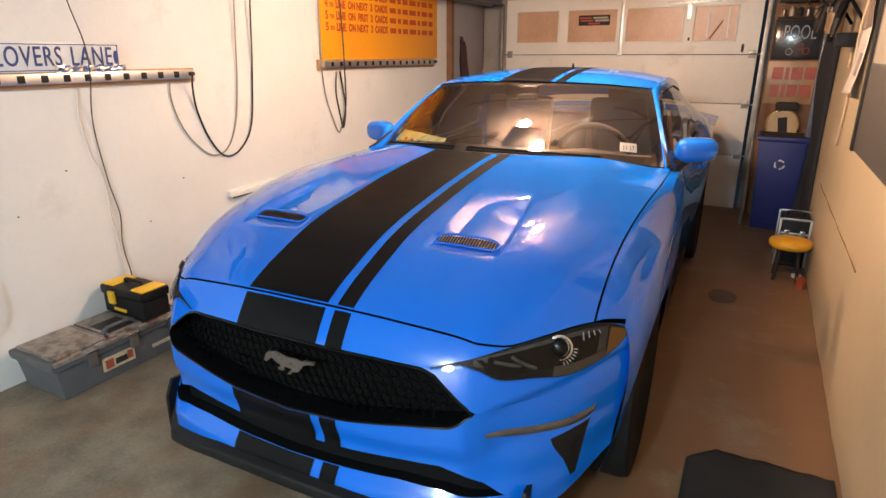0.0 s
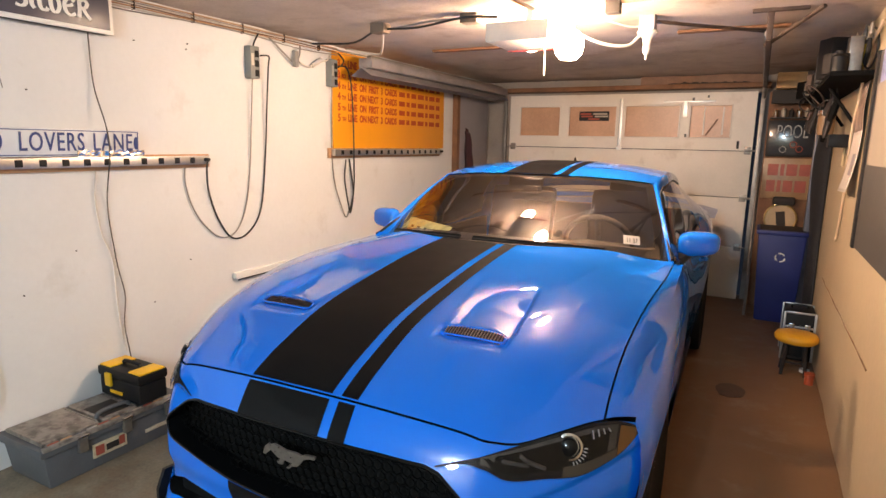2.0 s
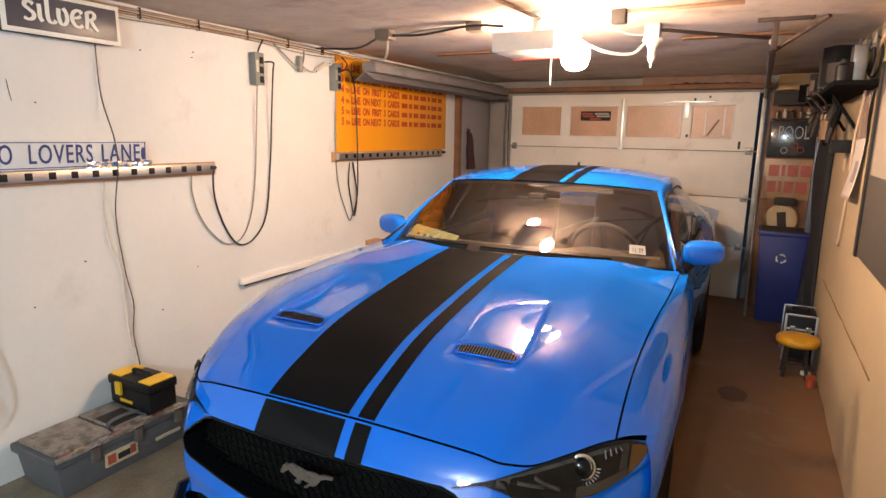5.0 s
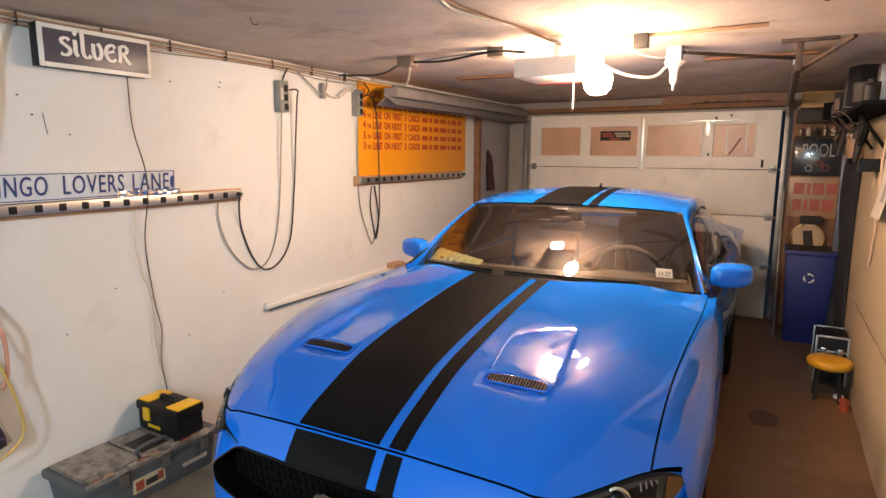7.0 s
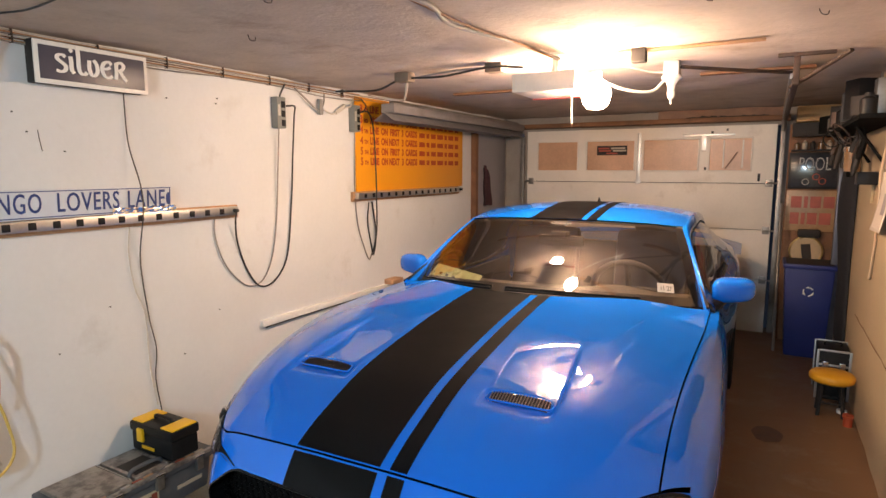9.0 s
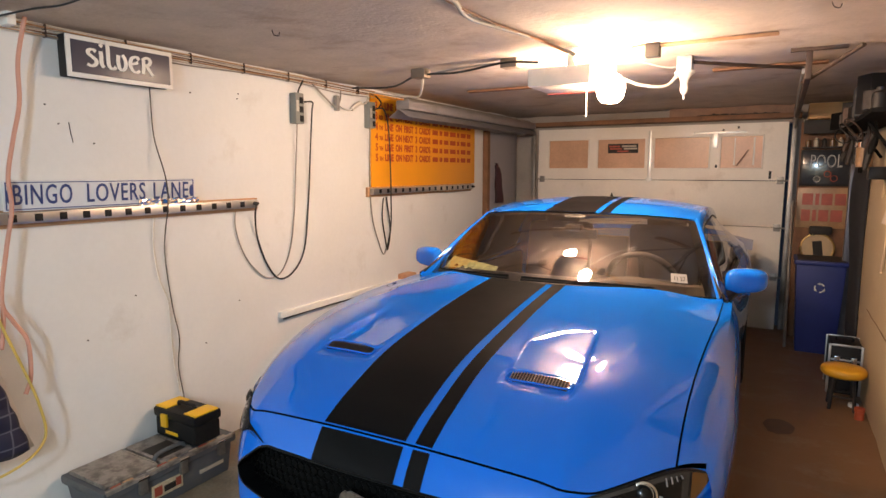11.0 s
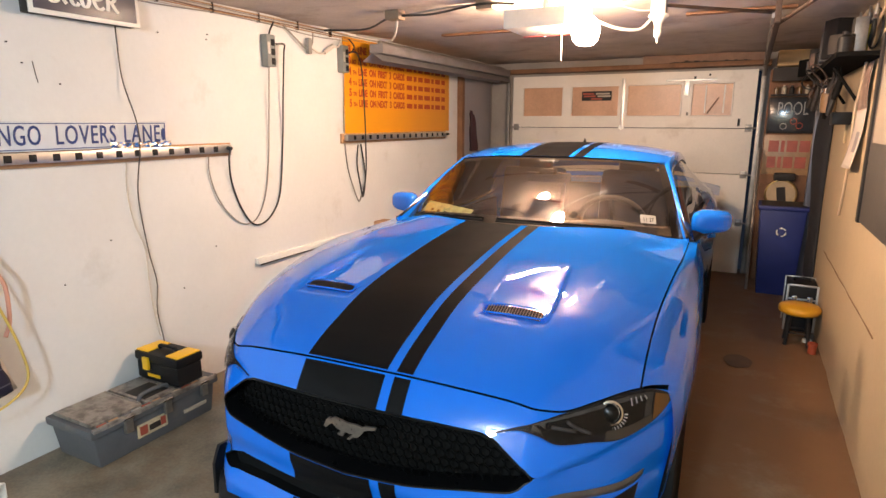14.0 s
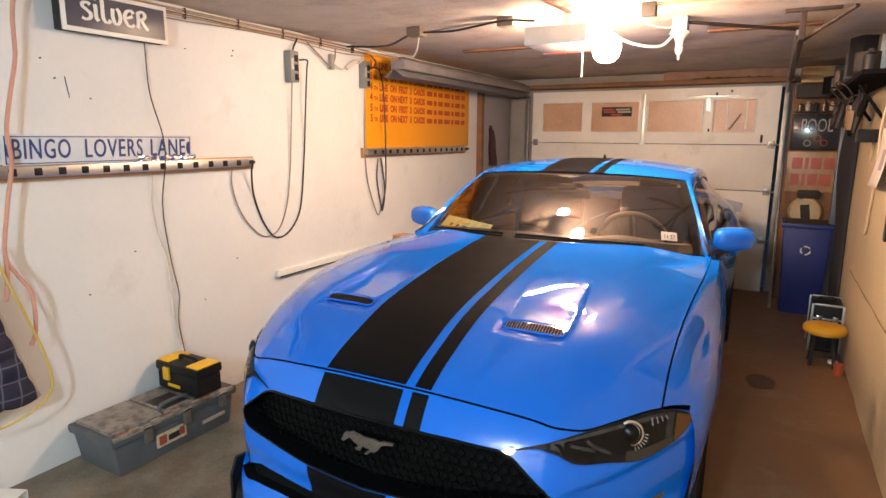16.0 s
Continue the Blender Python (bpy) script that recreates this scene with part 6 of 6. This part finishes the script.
# dried oil spot on the floor by the stool
spot = [(0.085 * math.cos(a) * (1 + 0.22 * noise.noise((math.cos(a) * 2, math.sin(a) * 2, 4))), 0.122 * math.sin(a) * (1 + 0.22 * noise.noise((math.cos(a) * 2, math.sin(a) * 2, 9)))) for a in [2 * math.pi * k / 36 for k in range(36)]]
single("oil_stain", plate(spot, 0.001, pose(0.517, 4.638, 0.0035)), material("dried_oil", (0.085, 0.048, 0.028), 0.5, vary=0.4, scale=14, bump=0.1), "dried dark oil spot on the concrete", "stain", kind="structure", smooth=False)
# assumed ceiling holder over the near end, for the unseen cool light
near = thing("assumed_bulb_holder", (0.10, -0.95, 2.0), "bulb holder assumed for an unseen cool light behind the camera", "ceiling light")
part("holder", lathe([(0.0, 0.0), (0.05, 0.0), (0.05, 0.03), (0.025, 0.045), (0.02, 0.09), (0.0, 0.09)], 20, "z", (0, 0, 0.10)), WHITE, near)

# ---- things on and in the car glass ----
green = part("dash_card", patch(6, 4, lambda u, v: (mixv(-0.67, -0.28, u) + 0.02 * v, 1.755 + 0.09 * v - 0.255 * u, 1.014 + 0.062 * v), 0.002), material("green_yellow_card", (0.46, 0.48, 0.24), 0.5, vary=0.4, scale=20, bump=0.0), car, "green and yellow printed card on the dash")
for k in range(5):
    part("print_bar", box((-0.012, -0.001, -0.008), (0.012, 0.003, 0.008), 0, pose(-0.58 + 0.058 * k, 1.735 - 0.039 * k, 1.041, -38, 0, -33)), DARK, green)
tag = part("inspection_sticker", patch(6, 4, lambda u, v: ws(mixv(0.885, 0.930, u), mixv(0.115, 0.205, v), out=0.002)), material("sticker_paper", (0.42, 0.41, 0.39), 0.6, vary=0.06, bump=0.0), car, "white windshield sticker", True)
tx = (ws(0.93, 0.16) - ws(0.885, 0.16)).normalized()
ty = (ws(0.93, 0.205) - ws(0.93, 0.115)).normalized()
tz = tx.cross(ty).normalized()
ctr = ws(0.9075, 0.150, out=0.0045)
to = Matrix(((tx.x, ty.x, tz.x, ctr.x), (tx.y, ty.y, tz.y, ctr.y), (tx.z, ty.z, tz.z, ctr.z), (0, 0, 0, 1)))
lettering("month", "11", 0.038, to @ pose(-0.017, 0, 0), BLACK, tag, 0.0004, 0.75)
lettering("year", "27", 0.038, to @ pose(0.019, 0, 0), BLACK, tag, 0.0004, 0.75)
DECAL = material("grey_decal", (0.16, 0.15, 0.14), 0.6, vary=0.1, bump=0.0)
oval = [ws(0.508 + 0.044 * math.cos(2 * math.pi * k / 28), 0.915 + 0.030 * math.sin(2 * math.pi * k / 28), out=0.003) for k in range(28)]
part("oval_decal", tube(oval, 0.0018, 5, True), DECAL, car, "pale oval decal outline")
part("decal_mark", patch(6, 2, lambda u, v: ws(0.508 + mixv(-0.028, 0.028, u), 0.915 + mixv(-0.008, 0.008, v), out=0.003)), DECAL, car, "pale bar in the oval")
part("mirror_stem", box((-0.04, 2.02, 1.235), (0.05, 2.10, 1.275), 0.01), CABIN, car)
part("rear_view_mirror", box((-0.13, -0.015, -0.03), (0.13, 0.015, 0.03), 0.012, pose(0.0, 2.10, 1.22, 10, 0, 0)), CABIN, car, "black rear-view mirror")
# wipers and cowl
part("cowl", patch(40, 4, lambda u, v: (mixv(-0.76, 0.76, u), cowl_y(mixv(-0.76, 0.76, u)) - 0.025 + 0.05 * v, 1.024 - 0.072 * (mixv(-0.76, 0.76, u) / 0.74) ** 2 + 0.018 * v)), BLACK, car, "black cowl", True)
for a, b in ((-0.66, -0.12), (-0.05, 0.52)):
    arm = part("wiper", tube([tuple(ws_low(mixv(a, b, i / 12)) + Vector((0, -0.006 + 0.035 * math.sin(math.pi * i / 12) * 0.3, 0.014))) for i in range(13)], 0.007, 6), BLACK, car, "black wiper")
    part("blade", tube([tuple(ws_low(mixv(a, b, i / 12)) + Vector((0, 0.006, 0.024))) for i in range(13)], 0.005, 5), RUBBER, arm)


# jars and bottles in the corner above the bar mirror
bar = single("corner_ledge", box((0.58, 6.93, 1.775), (0.985, 7.019, 1.79), 0.003), DARK, "narrow dark ledge on the corner panel", "ledge")
for k in range(6):
    x = 0.62 + 0.062 * k
    h = 0.07 + 0.03 * abs(noise.noise((k * 1.9, 0.3, 0.7)))
    bm = lathe([(0.0, 0.0), (0.020, 0.0), (0.021, h * 0.7), (0.010, h * 0.85), (0.010, h), (0.0, h)], 14, "z", (x, 6.965, 1.7905))
    single("bottle", bm, (material("brown_bottle_glass", (0.16, 0.08, 0.03), 0.15, vary=0.2, bump=0.0, coat=0.6), PALEBAR, DARK)[k % 3], "small dusty bottle on the corner ledge", "bottle", "bottles")
# gear hung on the wall above the notice board
YGRIP = material("grimy_yellow_grip", (0.42, 0.30, 0.02), 0.5, vary=0.3, scale=20, bump=0.1)


def pliers(y, z, tilt, mat):
    tool = thing("pliers", (XR - 0.05, y, z), "grimy long-handled pliers hanging on the wall", "tool", "hanging tools", 0)
    tool.matrix_basis = pose(XR - 0.05, y, z, tilt, 0, 0)
    for q in (-1, 1):
        part("handle", tube(curve_points([(0, 0.004 * q, 0.0), (0.004, 0.026 * q, -0.05), (0, 0.020 * q, -0.13)], 5), 0.0095, 8), mat, tool)
        part("jaw", tube([(0, -0.004 * q, 0.0), (0, 0.012 * q, 0.03), (0, 0.002 * q, 0.075)], [0.011, 0.012, 0.005], 8), STEEL, tool, "steel jaw")
    part("rivet", lathe([(0.0, -0.014), (0.009, -0.014), (0.009, 0.014), (0.0, 0.014)], 12, "x"), STEEL, tool)


for y, z, tilt, mat in ((4.42, 2.06, 25, BLACK), (4.60, 2.08, -15, YGRIP), (4.78, 2.05, 40, DARK), (4.98, 2.10, 10, BLACK)):
    pliers(y, z, tilt, mat)
for k in range(3):
    y = 4.50 + 0.22 * k
    cable("cord_loop", [(XR - 0.03 - 0.02 * math.sin(a), y + 0.07 * math.sin(a), 2.02 - 0.02 * k + 0.10 * math.cos(a)) for a in [i * 0.7 for i in range(12)]], 0.0055, (CORD_K, CORD_G, CORD_Y)[k], "looped cord hung on the wall", 5, "shelf cords")
# tools under the shelf, with its shade put into their dark colours
random.seed(11)
for k in range(12):
    y = 4.95 + 0.11 * k
    top = 1.863 - 0.001 * k
    drop = 0.10 + 0.20 * random.random()
    x = 0.84 + 0.10 * random.random()
    bm = tube(curve_points([(x, y, top), (x + 0.01, y + 0.02, top - drop * 0.4), (x - 0.015, y + 0.01, top - drop)], 4), [0.004, 0.005, 0.006, 0.010, 0.016, 0.020, 0.022, 0.020, 0.012], 7)
    single("hanging_tool", bm, (MATTE, BLACK, RUST, DARK)[k % 4], "tool hanging under the shelf, coloured dark for shade", "tool", "hanging tools")
